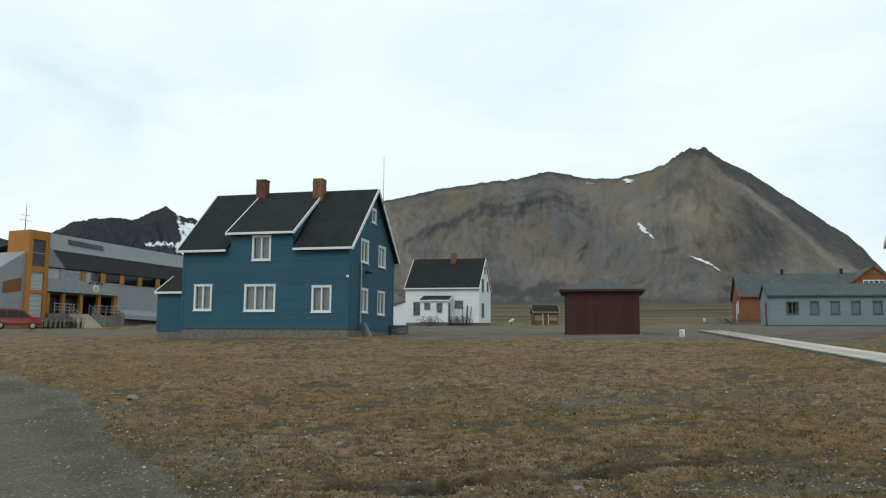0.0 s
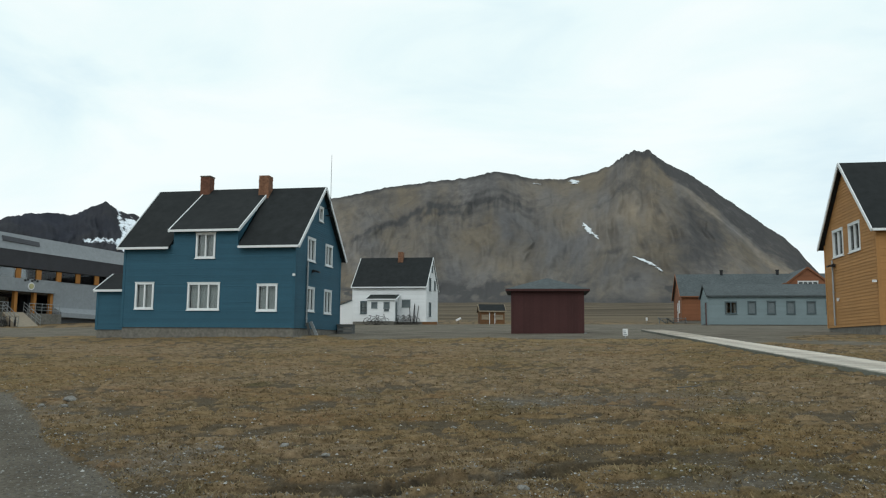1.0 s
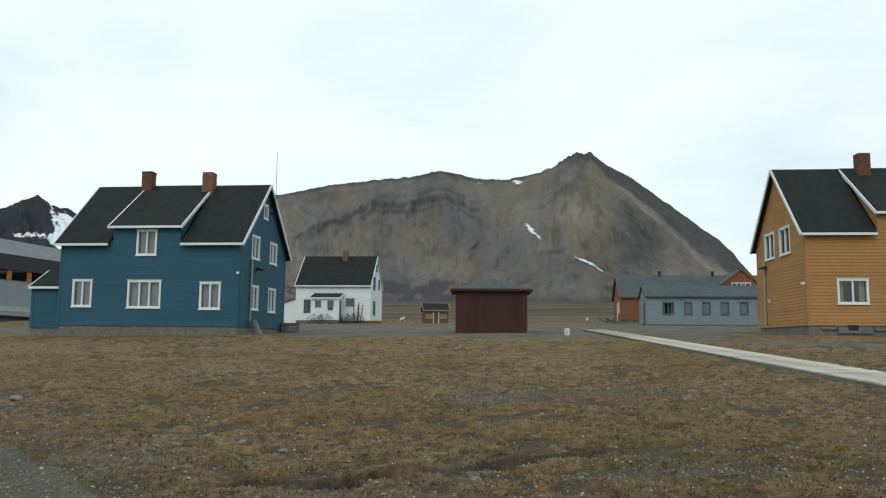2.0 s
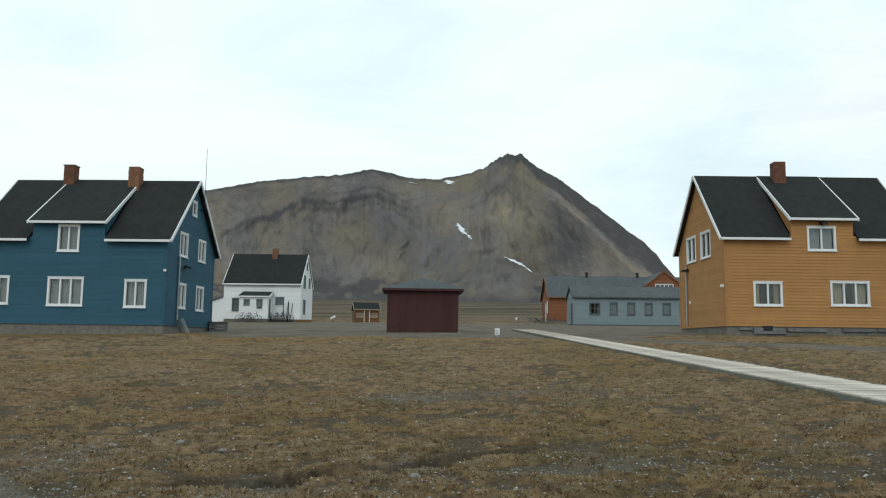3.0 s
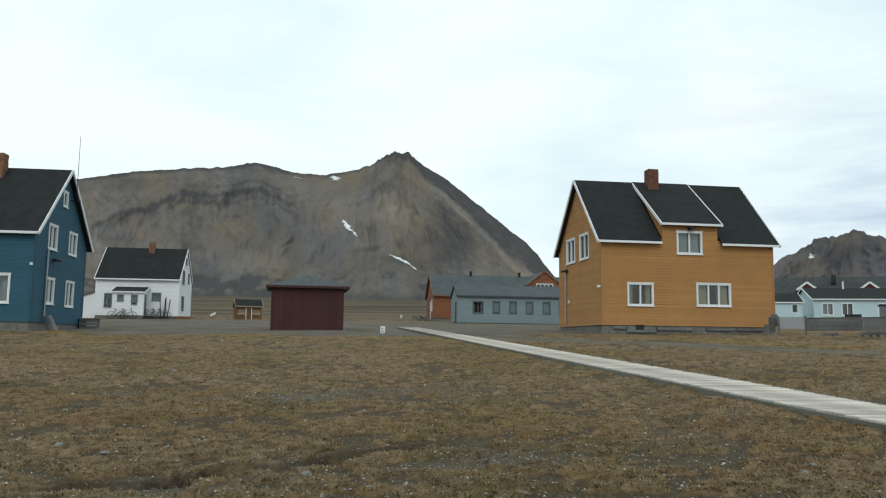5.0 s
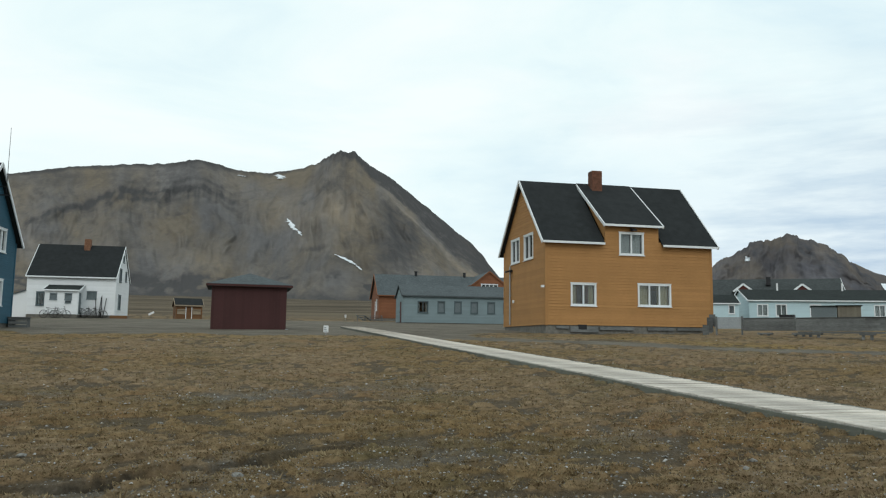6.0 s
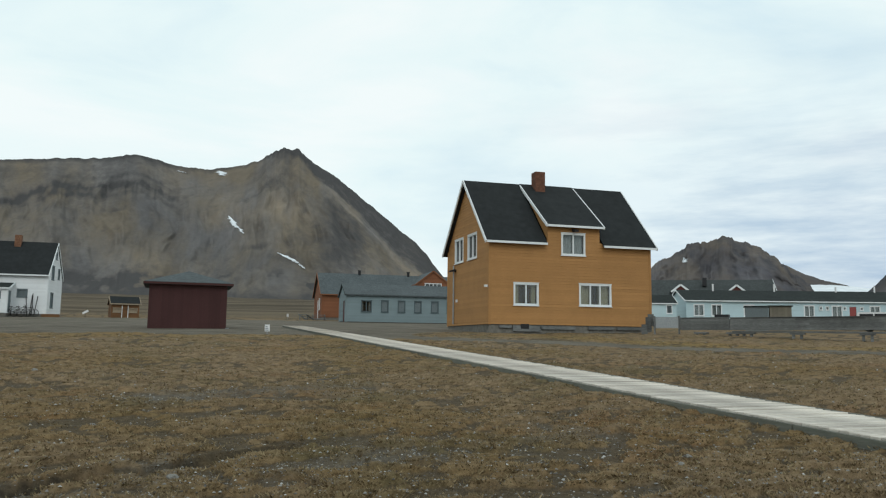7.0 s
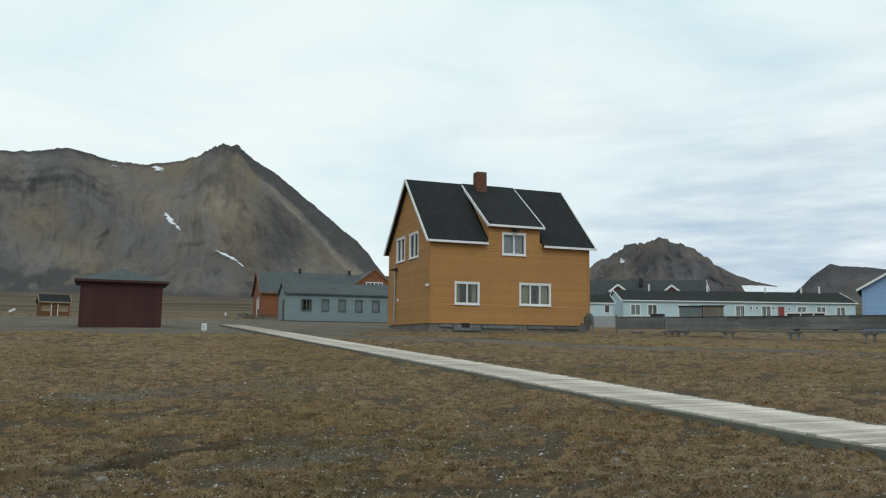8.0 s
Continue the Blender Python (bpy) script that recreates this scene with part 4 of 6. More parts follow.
side_b = wall_map("right", 9.4, 7.25)
drain_pipe(blue_house, side_b, 1.56, 0.15, 3.5)
wall_lamp(blue_house, side_b, 2.42, 3.02)
corner_lamp(blue_house, (9.36, -0.02, 2.62), (0.3, -0.95, 0))
bm = B()
rod(bm, (9.75, 4.15, 6.4), (9.75, 4.15, 9.7), 0.018, 6, 0.010)
bar(bm, (9.42, 4.15, 6.7), (9.76, 4.15, 6.7), 0.04, 0.04)
bar(bm, (9.42, 4.3, 6.3), (9.9, 4.3, 6.3), 0.06, 0.06)
part("aerial", bm, dark_metal, blue_house, "thin whip aerial on the gable")

# the porch on the far gable of the blue house
annex = house("house_annex", at_angle(bx, by, bz, -14.4) @ pose(-1.95, 0.75, -0.12), 1.95, 2.9, 2.0, 2.95, blue_paint, felt, "small blue lean-to porch against the blue house",
              windows=(), pitch=0.115, under=0.2, verge=0.06, foundation=0.12, deep=0.8, category="porch")

TO = -13.0
OW = 9.42
ochre_house = house("house", at_angle(21.81, 33.89, 2.61, TO), OW, 7.35, 4.2, 8.08, ochre_paint, felt,
                    "ochre yellow wooden two-storey house with black felt roof", dormer=(3.17, 6.46, 5.20), windows=[
    ("front", 1.37, 1.02, 2.74, 2.15, dict(lights=2, drapes=(cream_cloth, 0.22))), ("front", 5.11, 1.06, 6.98, 2.21, dict(lights=3, drapes=(cream_cloth, 0.36))),
    ("front", 4.09, 3.74, 5.46, 4.90, dict(lights=2, **grey_drape)),
    ("left", 4.30, 3.62, 5.85, 4.98, dict(lights=2, **half_drape)), ("left", 1.93, 3.62, 3.46, 4.98, dict(lights=2, **half_drape))], pitch=0.155)
chimney(ochre_house, 4.16, 3.25, 7.0, 8.86, 0.60, brick_red, False)
side_o = wall_map("left", OW, 7.35)
drain_pipe(ochre_house, side_o, 5.92, 0.1, 3.5)
wall_lamp(ochre_house, side_o, 5.7, 3.2)
wall_lamp(ochre_house, wall_map("front", OW, 7.35), 4.8, 5.05)
corner_lamp(ochre_house, (0.0, 0.03, 1.95), (-0.9, -0.4, 0))
bm = B()
plate(side_o, bm, 5.3, 1.34, 5.46, 1.5, 0.02, 0.10)
part("junction_box", bm, plastic_white, ochre_house)
# loose boards and a hatch along its foundation
for a, b, h in ((0.55, 1.25, 0.13), (1.3, 2.85, 0.30), (2.9, 4.85, 0.17), (5.6, 7.1, 0.16), (7.3, 8.8, 0.15)):
    bm = B()
    box(bm, a, -0.06, -0.06 - h, b, 0.03, -0.06)
    part("skirting_board", bm, grey_wood, ochre_house)
bm = B()
box(bm, 1.75, -0.075, -0.22, 2.2, 0.0, 0.03)
part("vent_hatch", bm, black_paint, ochre_house)

white_house = house("house", at_angle(-3.60, 77.67, 3.68, -14), 7.3, 6.0, 3.25, 6.42, white_wall, felt,
                    "white wooden house with black roof and grey window frames", windows=[
    ("front", 0.80, 0.78, 2.05, 1.95, dict(lights=2, cross=0.5, frame_mat=slate_frame, case=0.10, drapes=(curtain_cloth, 0.12))), ("front", 4.95, 1.42, 5.75, 2.08, dict(lights=2, frame_mat=grey_board, blind=grey_board)),
    ("right", 1.3, 3.1, 2.3, 4.3, dict(lights=1, frame_mat=grey_board, blind=grey_board)), ("right", 1.3, 0.6, 2.4, 1.9, dict(lights=1, frame_mat=grey_board, blind=grey_board)),
    ("right", 4.0, 3.3, 4.7, 4.2, dict(lights=1, frame_mat=grey_board, blind=grey_board)), ("right", 2.6, 5.0, 3.2, 5.6, dict(lights=1, frame_mat=grey_board, blind=grey_board))],
                    pitch=0.15, trim_size=0.03, foundation=0.3, verge=0.07)
chimney(white_house, 4.15, 2.7, 5.2, 7.05, 0.52, brick_pale, False)
# its porch
porch = house("house_porch", white_house.matrix_world @ pose(1.95, -1.62, 0), 2.65, 3.0, 2.0, 2.5, white_wall, dark_roof, "white porch of the white house, with a dark roof",
              windows=[("front", 0.4, 1.25, 0.95, 1.78, dict(lights=1, frame_mat=grey_board, blind=grey_board, case=0.06)), ("front", 1.6, 1.25, 2.15, 1.78, dict(lights=1, frame_mat=grey_board, blind=grey_board, case=0.06)),
                       ("front", 1.65, 0.98, 2.1, 1.12, dict(lights=1, frame_mat=grey_board, blind=black_paint, case=0.03))],
              doors=[("right", 0.3, 0.05, 1.2, 1.9, grey_board)], under=0.15, verge=0.12, foundation=0.1, deep=0.6, trim_size=0.06, category="porch")
shed_side = thing("house_annex", white_house.matrix_world @ pose(-2.6, 0.6, -0.1), "low white lean-to beside the white house", "porch")
bm = B()
hexa(bm, [(0, 0, -0.6), (2.57, 0, -0.6), (2.57, 3.2, -0.6), (0, 3.2, -0.6), (0, 0, 1.32), (2.57, 0, 2.24), (2.57, 3.2, 2.24), (0, 3.2, 1.32)])
part("wall", bm, white_wall, shed_side)
bm = B()
hexa(bm, [(-0.15, -0.12, 1.27), (2.57, -0.12, 2.25), (2.57, 3.3, 2.25), (-0.15, 3.3, 1.27), (-0.15, -0.12, 1.35), (2.57, -0.12, 2.33), (2.57, 3.3, 2.33), (-0.15, 3.3, 1.35)])
part("roof", bm, grey_felt, shed_side, "grey felt lean-to roof")


def oxblood_shed():
    """A windowless shed with a hipped roof."""
    top = thing("shed", at_angle(6.58, 42.65, 2.10, -10.5), "dark oxblood red shed with a grey hipped roof", "shed")
    W, D, H = 3.92, 3.4, 2.38
    for s, L in (("front", W), ("back", W), ("left", D), ("right", D)):
        mp = wall_map(s, W, D)
        inset = 0.0 if s in ("front", "back") else 0.13
        bm = B()
        plate(mp, bm, inset + 0.01, 0.02, L - inset - 0.01, H, -0.12, -0.03)
        wall = part("wall", bm, red_paint, top)
        n = int(L / 0.155)
        for k in range(n):
            a = inset + (L - 2 * inset) * k / n
            b = inset + (L - 2 * inset) * (k + 1) / n - 0.004
            bm = B()
            plate(mp, bm, a, 0.0, b, H, -0.029, 0.006 if k % 2 else 0.0)
            part("board", bm, red_paint, wall)
    bm = B()
    o = 0.26
    lo = [(-o, -o, H), (W + o, -o, H), (W + o, D + o, H), (-o, D + o, H)]
    peak = (W / 2, D / 2, H + 0.86)
    v = [bm.verts.new((x, y, z + 0.13)) for x, y, z in lo] + [bm.verts.new(p) for p in lo]
    p = bm.verts.new(peak)
    for k in range(4):
        bm.faces.new((v[k], v[(k + 1) % 4], p))
        bm.faces.new((v[k], v[(k + 1) % 4], v[4 + (k + 1) % 4], v[4 + k]))
    bm.faces.new(v[4:])
    part("roof", bm, grey_felt, top)
    bm = B()
    for a, b in ((0, 1), (1, 2), (2, 3), (3, 0)):
        pa, pb = Vector(lo[a]), Vector(lo[b])
        out = Vector(((pa + pb).x / 2 - W / 2, (pa + pb).y / 2 - D / 2, 0)).normalized() * 0.02
        bar(bm, pa + out + Vector((0, 0, 0.055)), pb + out + Vector((0, 0, 0.055)), 0.03, 0.11)
    part("fascia", bm, red_paint, top)
    bm = B()
    box(bm, 0.03, 0.03, -0.7, W - 0.03, D - 0.03, -0.002)
    part("plinth", bm, concrete, top)
    bm = B()
    rod(bm, (W + 0.05, -0.05, -0.25), (W + 0.05, -0.05, 0.16), 0.09, 10)
    part("drain_stub", bm, grey_metal, top, "grey pipe stub at the shed corner")


oxblood_shed()

hut = house("hut", at_angle(9.15, 79.5, 3.40, 0), 2.42, 2.0, 1.44, 2.14, hut_wood, felt, "small tan wooden hut with black felt roof", trim=faded_board, windows=[
    ("front", 0.14, 0.72, 0.82, 1.10, dict(lights=1, frame_mat=faded_board, blind=faded_board, case=0.05)), ("front", 1.56, 0.72, 2.28, 1.10, dict(lights=1, frame_mat=faded_board, blind=faded_board, case=0.05))],
    doors=[("front", 0.96, 0.04, 1.44, 1.32, hut_wood)], under=0.15, verge=0.12, foundation=0.1, deep=0.5, trim_size=0.06, category="hut", pitch=0.2)
bm = B()
for u in (0.92, 1.46):
    box(bm, u - 0.03, -0.05, 0.0, u + 0.03, -0.02, 1.36)
part("door_frame", bm, white_paint, hut)

shut = dict(lights=1, frame_mat=slate_frame, blind=grey_board, case=0.07)
grey_barrack = house("barrack", at_angle(27.41, 66.59, 3.44, -14), 15.0, 4.4, 2.38, 3.50, greyblue_paint, grey_felt, "long low grey-blue wooden barrack with shuttered windows", windows=[
    ("front", 1.38, 0.92, 2.34, 1.93, dict(lights=2, cross=0.5, frame_mat=slate_frame, case=0.06, drapes=(curtain_cloth, 0.2))), ("front", 3.24, 0.92, 3.91, 1.96, shut), ("front", 4.81, 0.92, 5.49, 1.97, shut), ("front", 6.37, 0.92, 7.05, 1.97, shut),
    ("front", 7.98, 0.94, 8.69, 1.97, shut), ("front", 9.5, 0.94, 10.2, 1.97, shut), ("front", 11.1, 0.94, 11.8, 1.97, shut)],
    doors=[("left", 0.9, 0.0, 1.9, 1.95, door_brown)], under=0.2, verge=0.1, foundation=0.15, deep=0.9, trim=grey_felt, category="barrack", pitch=0.15)
rust_hall = house("barn", at_angle(30.32, 80.49, 4.20, -14), 18.0, 7.2, 2.40, 5.0, rust_paint, grey_felt, "large rust red wooden barn with a grey roof", windows=[
    ("left", 1.6, 0.9, 2.5, 2.1, dict(lights=1))], doors=[("left", 3.2, 0.0, 4.2, 2.0, white_wall)], under=0.3, verge=0.2, foundation=0.5, deep=0.8, trim=rust_paint, category="barn", pitch=0.17, trim_size=0.1)
for x in (4.6, 10.3):
    bm = B()
    rod(bm, (x, 3.5, 4.9), (x, 3.5, 5.5), 0.16, 10)
    rod(bm, (x, 3.5, 5.42), (x, 3.5, 5.52), 0.20, 10)
    part("roof_vent", bm, dark_metal, rust_hall, "black round vent on the ridge")
cross_wing = house("barn_wing", rust_hall.matrix_world @ pose(10.4, 6.0, 0, 0, 0, -90), 6.6, 3.7, 3.75, 5.3, rust_paint, grey_felt, "rust red gabled wing of the barn",
                   windows=[("right", 0.9, 3.5, 2.8, 3.95, dict(lights=4, case=0.05))], foundation=0.4, under=0.15, verge=0.1, trim=rust_paint, category="barn", pitch=0.17)


# ---- the leisure building in the west, its car, bicycles and ramp ----
def west_building():
    top = thing("community_building", at_angle(-40.47, 80.39, 4.28, 64), "grey modern two-storey building with orange wooden tower and trim", "building")
    D = 11.0
    L = 24.0
    bm = B()
    box(bm, 9.15, 0.0, -1.6, L, 0.3, 3.70)
    part("ground_floor_wall", bm, grey_render, top)
    bm = B()
    hexa(bm, [(9.2, -1.3, -0.15), (L, -1.3, -0.45), (L, 0, -0.45), (9.2, 0, -0.15), (9.2, -1.3, 0.35), (L, -1.3, 0.05), (L, 0, 0.75), (9.2, 0, 0.95)])
    part("sloping_plinth", bm, grey_render, top)
    bm = B()
    box(bm, -0.1, -0.55, 2.36, 9.15, 0.25, 3.70)
    part("balcony_front", bm, grey_render, top)
    bm = B()
    box(bm, 0.0, 0.26, 2.2, L, D, 2.4)
    part("upper_floor", bm, concrete, top)
    bm = B()
    box(bm, 0.05, 3.2, -1.6, 9.15, 3.4, 2.35)
    part("entrance_wall", bm, dark_fascia, top)
    bm = B()
    hexa(bm, [(-0.2, -0.75, 6.58), (L, -0.75, 6.25), (L, -0.45, 6.25), (-0.2, -0.45, 6.58), (-0.2, -0.2, 8.32), (L, -0.2, 7.75), (L, 0.4, 7.75), (-0.2, 0.4, 8.32)])
    part("upper_fascia", bm, grey_render, top)
    bm = B()
    hexa(bm, [(2.1, -0.3, 4.86), (L, -0.3, 4.74), (L, 0.1, 4.74), (2.1, 0.1, 4.86), (0.1, -0.7, 6.57), (L, -0.7, 6.24), (L, 0.1, 6.24), (0.1, 0.1, 6.57)])
    part("dark_cladding", bm, dark_fascia, top)
    bm = B()
    hexa(bm, [(-0.3, -0.28, 4.86), (2.08, -0.28, 4.86), (2.08, 0.1, 4.86), (-0.3, 0.1, 4.86), (-0.3, -0.68, 6.56), (0.08, -0.68, 6.56), (0.08, 0.1, 6.56), (-0.3, 0.1, 6.56)])
    part("corner_panel", bm, grey_render, top)
    bm = B()
    hexa(bm, [(0, 0.41, 7.9), (L, 0.41, 7.4), (L, D, 6.4), (0, D, 6.9), (0, 0.41, 8.1), (L, 0.41, 7.6), (L, D, 6.6), (0, D, 7.1)])
    part("roof", bm, dark_fascia, top)
    bm = B()
    box(bm, 0, D - 0.2, -1.6, L, D, 6.6)
    part("back_wall", bm, grey_render, top)
    bm = B()
    box(bm, L - 0.2, 0.31, -1.6, L, D - 0.21, 6.3)
    part("end_wall", bm, grey_render, top)
    bm = B()
    hexa(bm, [(2.1, -0.61, 7.38), (6.5, -0.60, 7.2), (6.5, -0.4, 7.2), (2.1, -0.4, 7.38), (2.1, -0.49, 7.88), (6.5, -0.45, 7.68), (6.5, -0.3, 7.68), (2.1, -0.3, 7.88)])
    part("louvre", bm, dark_fascia, top)
    # the band of upper windows between wooden posts
    x = 0.0
    for k, w in enumerate((2.2, 2.6, 2.5, 2.6, 2.6, 2.7, 2.7, 2.8, 2.8)):
        bm = B()
        box(bm, x + 0.03, -0.05, 3.72, x + w - 0.62, 0.02, 4.73)
        pane = part("window", bm, curtain_cloth if k == 0 else glass, top, "wide upper window between wooden posts")
        bm = B()
        box(bm, x + w - 0.60, -0.16, 3.72, x + w, 0.15, 4.76)
        part("wooden_post", bm, orange_wood if k else grey_render, top)
        x += w
    bm = B()
    box(bm, 0.3, 2.4, 2.45, L - 0.3, 2.5, 4.8)
    part("inner_wall", bm, dark_fascia, top)
    for x in (0.35, 2.15, 4.35, 6.65, 8.75):
        bm = B()
        box(bm, x - 0.18, -0.2, -1.6, x + 0.18, 0.2, 2.34)
        part("wooden_column", bm, orange_wood, top)
    bm = B()
    box(bm, 7.4, 3.0, 0.13, 8.4, 3.19, 2.1)
    part("door", bm, black_paint, top)
    for k in range(3):
        bm = B()
        box(bm, 0.8 + k * 2.1, 3.05, 0.2, 2.5 + k * 2.1, 3.19, 1.9)
        part("window", bm, glass, top)
    bm = B()
    box(bm, 0.0, -1.4, -1.6, 9.1, 3.19, 0.12)
    part("entrance_platform", bm, concrete, top)
    for z in (0.45, 0.75, 1.10):
        bm = B()
        box(bm, 0.2, -1.36, z, 2.6, -1.32, z + 0.05)
        box(bm, 5.0, -1.36, z, 8.9, -1.32, z + 0.05)
        part("terrace_rail", bm, grey_metal, top)
    for x in (0.25, 0.85, 1.45, 2.0, 2.55, 5.05, 5.8, 6.6, 7.4, 8.1, 8.85):
        bm = B()
        box(bm, x - 0.02, -1.37, 0.12, x + 0.02, -1.31, 1.12)
        part("terrace_post", bm, grey_metal, top)
    # the wooden tower
    bm = B()
    box(bm, -2.66, -0.75, -1.6, -2.15, 2.4, 8.3)
    box(bm, -0.72, -0.75, -1.6, -0.28, 2.4, 8.3)
    for z0, z1 in ((7.4, 8.3), (4.15, 4.75), (2.0, 2.35), (-1.6, -0.3)):
        box(bm, -2.14, -0.75, z0, -0.73, 2.4, z1)
    tower = part("tower", bm, orange_wood, top, "orange varnished wooden stair tower")
    for z0, z1, mat in ((4.76, 7.39, dark_fascia), (2.36, 4.14, curtain_cloth), (-0.29, 1.99, curtain_cloth)):
        bm = B()
        box(bm, -2.12, -0.62, z0, -0.75, -0.55, z1)
        part("tower_glazing", bm, mat, tower)
        for k in range(1 if mat is dark_fascia else 5):
            bm = B()
            zz = z0 + (z1 - z0) * (k + 0.5) / (1 if mat is dark_fascia else 5)
            box(bm, -2.12, -0.66, zz - 0.03, -0.75, -0.625, zz + 0.03)
            part("glazing_bar", bm, grey_metal, tower)
    bm = B()
    hexa(bm, [(-8.0, -0.5, -1.6), (-2.67, -0.5, -1.6), (-2.67, 6, -1.6), (-8.0, 6, -1.6), (-8.0, -0.5, 2.4), (-2.67, -0.5, 6.15), (-2.67, 6, 6.15), (-8.0, 6, 2.4)])
    part("west_wing", bm, grey_render, top)
    bm = B()
    hexa(bm, [(-4.9, -0.56, 1.9), (-3.0, -0.56, 2.2), (-3.0, -0.51, 2.2), (-4.9, -0.51, 1.9), (-4.9, -0.56, 3.0), (-3.0, -0.56, 3.5), (-3.0, -0.51, 3.5), (-4.9, -0.51, 3.0)])
    part("mural", bm, rust_paint, top, "brown-red painted panel on the wall")
    # emblem with plain shapes
    bm = B()
    rod(bm, (5.75, -0.62, 2.95), (5.75, -0.56, 2.95), 0.40, 18)
    badge = part("emblem", bm, plastic_white, top, "pale round emblem on the balcony front")
    bm = B()
    rod(bm, (5.75, -0.66, 2.95), (5.75, -0.621, 2.95), 0.28, 18)
    part("disc", bm, sign_yellow, badge)
    bm = B()
    for k, dx in enumerate((-0.75, -0.42, 0.1, 0.4, 0.75)):
        box(bm, 5.75 + dx - 0.12, -0.60, 3.42 + 0.1 * (k % 2), 5.75 + dx + 0.12, -0.56, 3.62 + 0.1 * (k % 2))
    part("lettering_bars", bm, black_paint, badge)
    bm = B()
    rod(bm, (-2.5, 0.2, 8.3), (-2.5, 0.2, 11.0), 0.05, 6, 0.02)
    for z, w in ((9.3, 0.7), (9.8, 0.5)):
        bar(bm, (-2.5 - w, 0.2, z), (-2.5 + w, 0.2, z), 0.03, 0.03)
    part("aerial", bm, dark_metal, top)
    return top


west_building()


def railing(name, m, length, label):
    top = thing(name, m, label, "railing", "railings of the ramp")
    for k in range(5):
        bm = B()
        x = length * k / 4
        rod(bm, (x, 0, -0.6), (x, 0, 1.0), 0.025, 6)
        part("post", bm, grey_metal, top)
    for z in (0.35, 0.65, 1.0):
        bm = B()
        rod(bm, (-0.1, 0, z), (length + 0.1, 0, z), 0.025, 6)
        part("rail", bm, grey_metal, top)
    return top


ramp_boards = worn("ramp_boards", (0.27, 0.23, 0.175), 0.85, 0.2, 4.0)
ramp_a, ramp_b = Vector((-33.75, 77.0, 2.85)), Vector((-37.6, 82.0, 4.42))
bm = B()
bar(bm, ramp_a - Vector((0, 0, 0.3)), ramp_b - Vector((0, 0, 0.3)), 1.9, 0.6)
ramp_ob = mesh_object("ramp", bm, ramp_boards)
tagged(ramp_ob, "tan boarded ramp up to the entrance", "ramp")
rd = (ramp_b - ramp_a)
for s in (-0.95, 0.95):
    side = Vector((-rd.y, rd.x, 0)).normalized() * s
    mm = Matrix.Translation(ramp_a + side) @ rd.to_track_quat("X", "Z").to_matrix().to_4x4()
    railing("handrail", mm, rd.length, "galvanised railing along the ramp")


def wheel(top, x, y, r, w):
    bm = B()
    ring(bm, (x, y, r), (0, 1, 0), r - w * 0.35, w * 0.35, 20, 8)
    tyre = part("wheel", bm, rubber, top)
    bm = B()
    rod(bm, (x, y - w * 0.28, r), (x, y + w * 0.28, r), r * 0.68, 16)
    part("rim", bm, grey_metal, tyre)


def red_car():
    m = at_angle(-39.75, 74.3, float(ground_z(-39.75, 74.3)), 27)
    top = thing("car", m, "red small family van parked on gravel", "car")
    side = [(-2.1, 0.30), (2.05, 0.30), (2.12, 0.75), (1.98, 1.02), (1.25, 1.14), (0.55, 1.78), (-0.2, 1.88), (-1.85, 1.86), (-2.10, 1.15), (-2.15, 0.7)]
    bm = B()
    rows = []
    for y, k in ((-0.82, 0.93), (-0.84, 1.0), (0.84, 1.0), (0.82, 0.93)):
        rows.append([bm.verts.new((x, y * (1.0 if z < 1.15 else 0.86), 0.35 + (z - 0.35) * (1.0 if k == 1.0 else 0.985))) for x, z in side])
    for p, q in zip(rows[:-1], rows[1:]):
        for i in range(len(side)):
            j = (i + 1) % len(side)
            bm.faces.new((p[i], p[j], q[j], q[i]))
    bm.faces.new(rows[0])
    bm.faces.new(rows[-1])
    part("body", bm, car_red, top)
    for a in ([(-1.9, 1.13), (-0.95, 1.13), (-0.95, 1.72), (-1.78, 1.71)], [(-0.85, 1.13), (0.0, 1.13), (0.0, 1.72), (-0.85, 1.72)], [(0.08, 1.13), (1.02, 1.14), (0.45, 1.69), (0.08, 1.72)]):
        for s in (-1, 1):
            bm = B()
            lo = [bm.verts.new((x, s * (0.845 if z < 1.15 else 0.735), z)) for x, z in a]
            hi = [bm.verts.new((x, s * (0.865 if z < 1.15 else 0.755), z)) for x, z in a]
            bm.faces.new(lo)
            bm.faces.new(hi)
            for i in range(4):
                bm.faces.new((lo[i], lo[(i + 1) % 4], hi[(i + 1) % 4], hi[i]))
            part("window", bm, black_paint, top)
    for x in (-1.35, 1.3):
        for y in (-0.80, 0.80):
            wheel(top, x, y, 0.32, 0.22)
    for y in (-0.6, 0.6):
        bm = B()
        box(bm, 2.0, y - 0.16, 0.72, 2.125, y + 0.16, 0.88)
        part("headlight", bm, plastic_white, top)
    bm = B()
    box(bm, -1.95, -0.85, 0.42, 2.0, -0.80, 0.52)
    part("side_trim", bm, black_paint, top)


red_car()


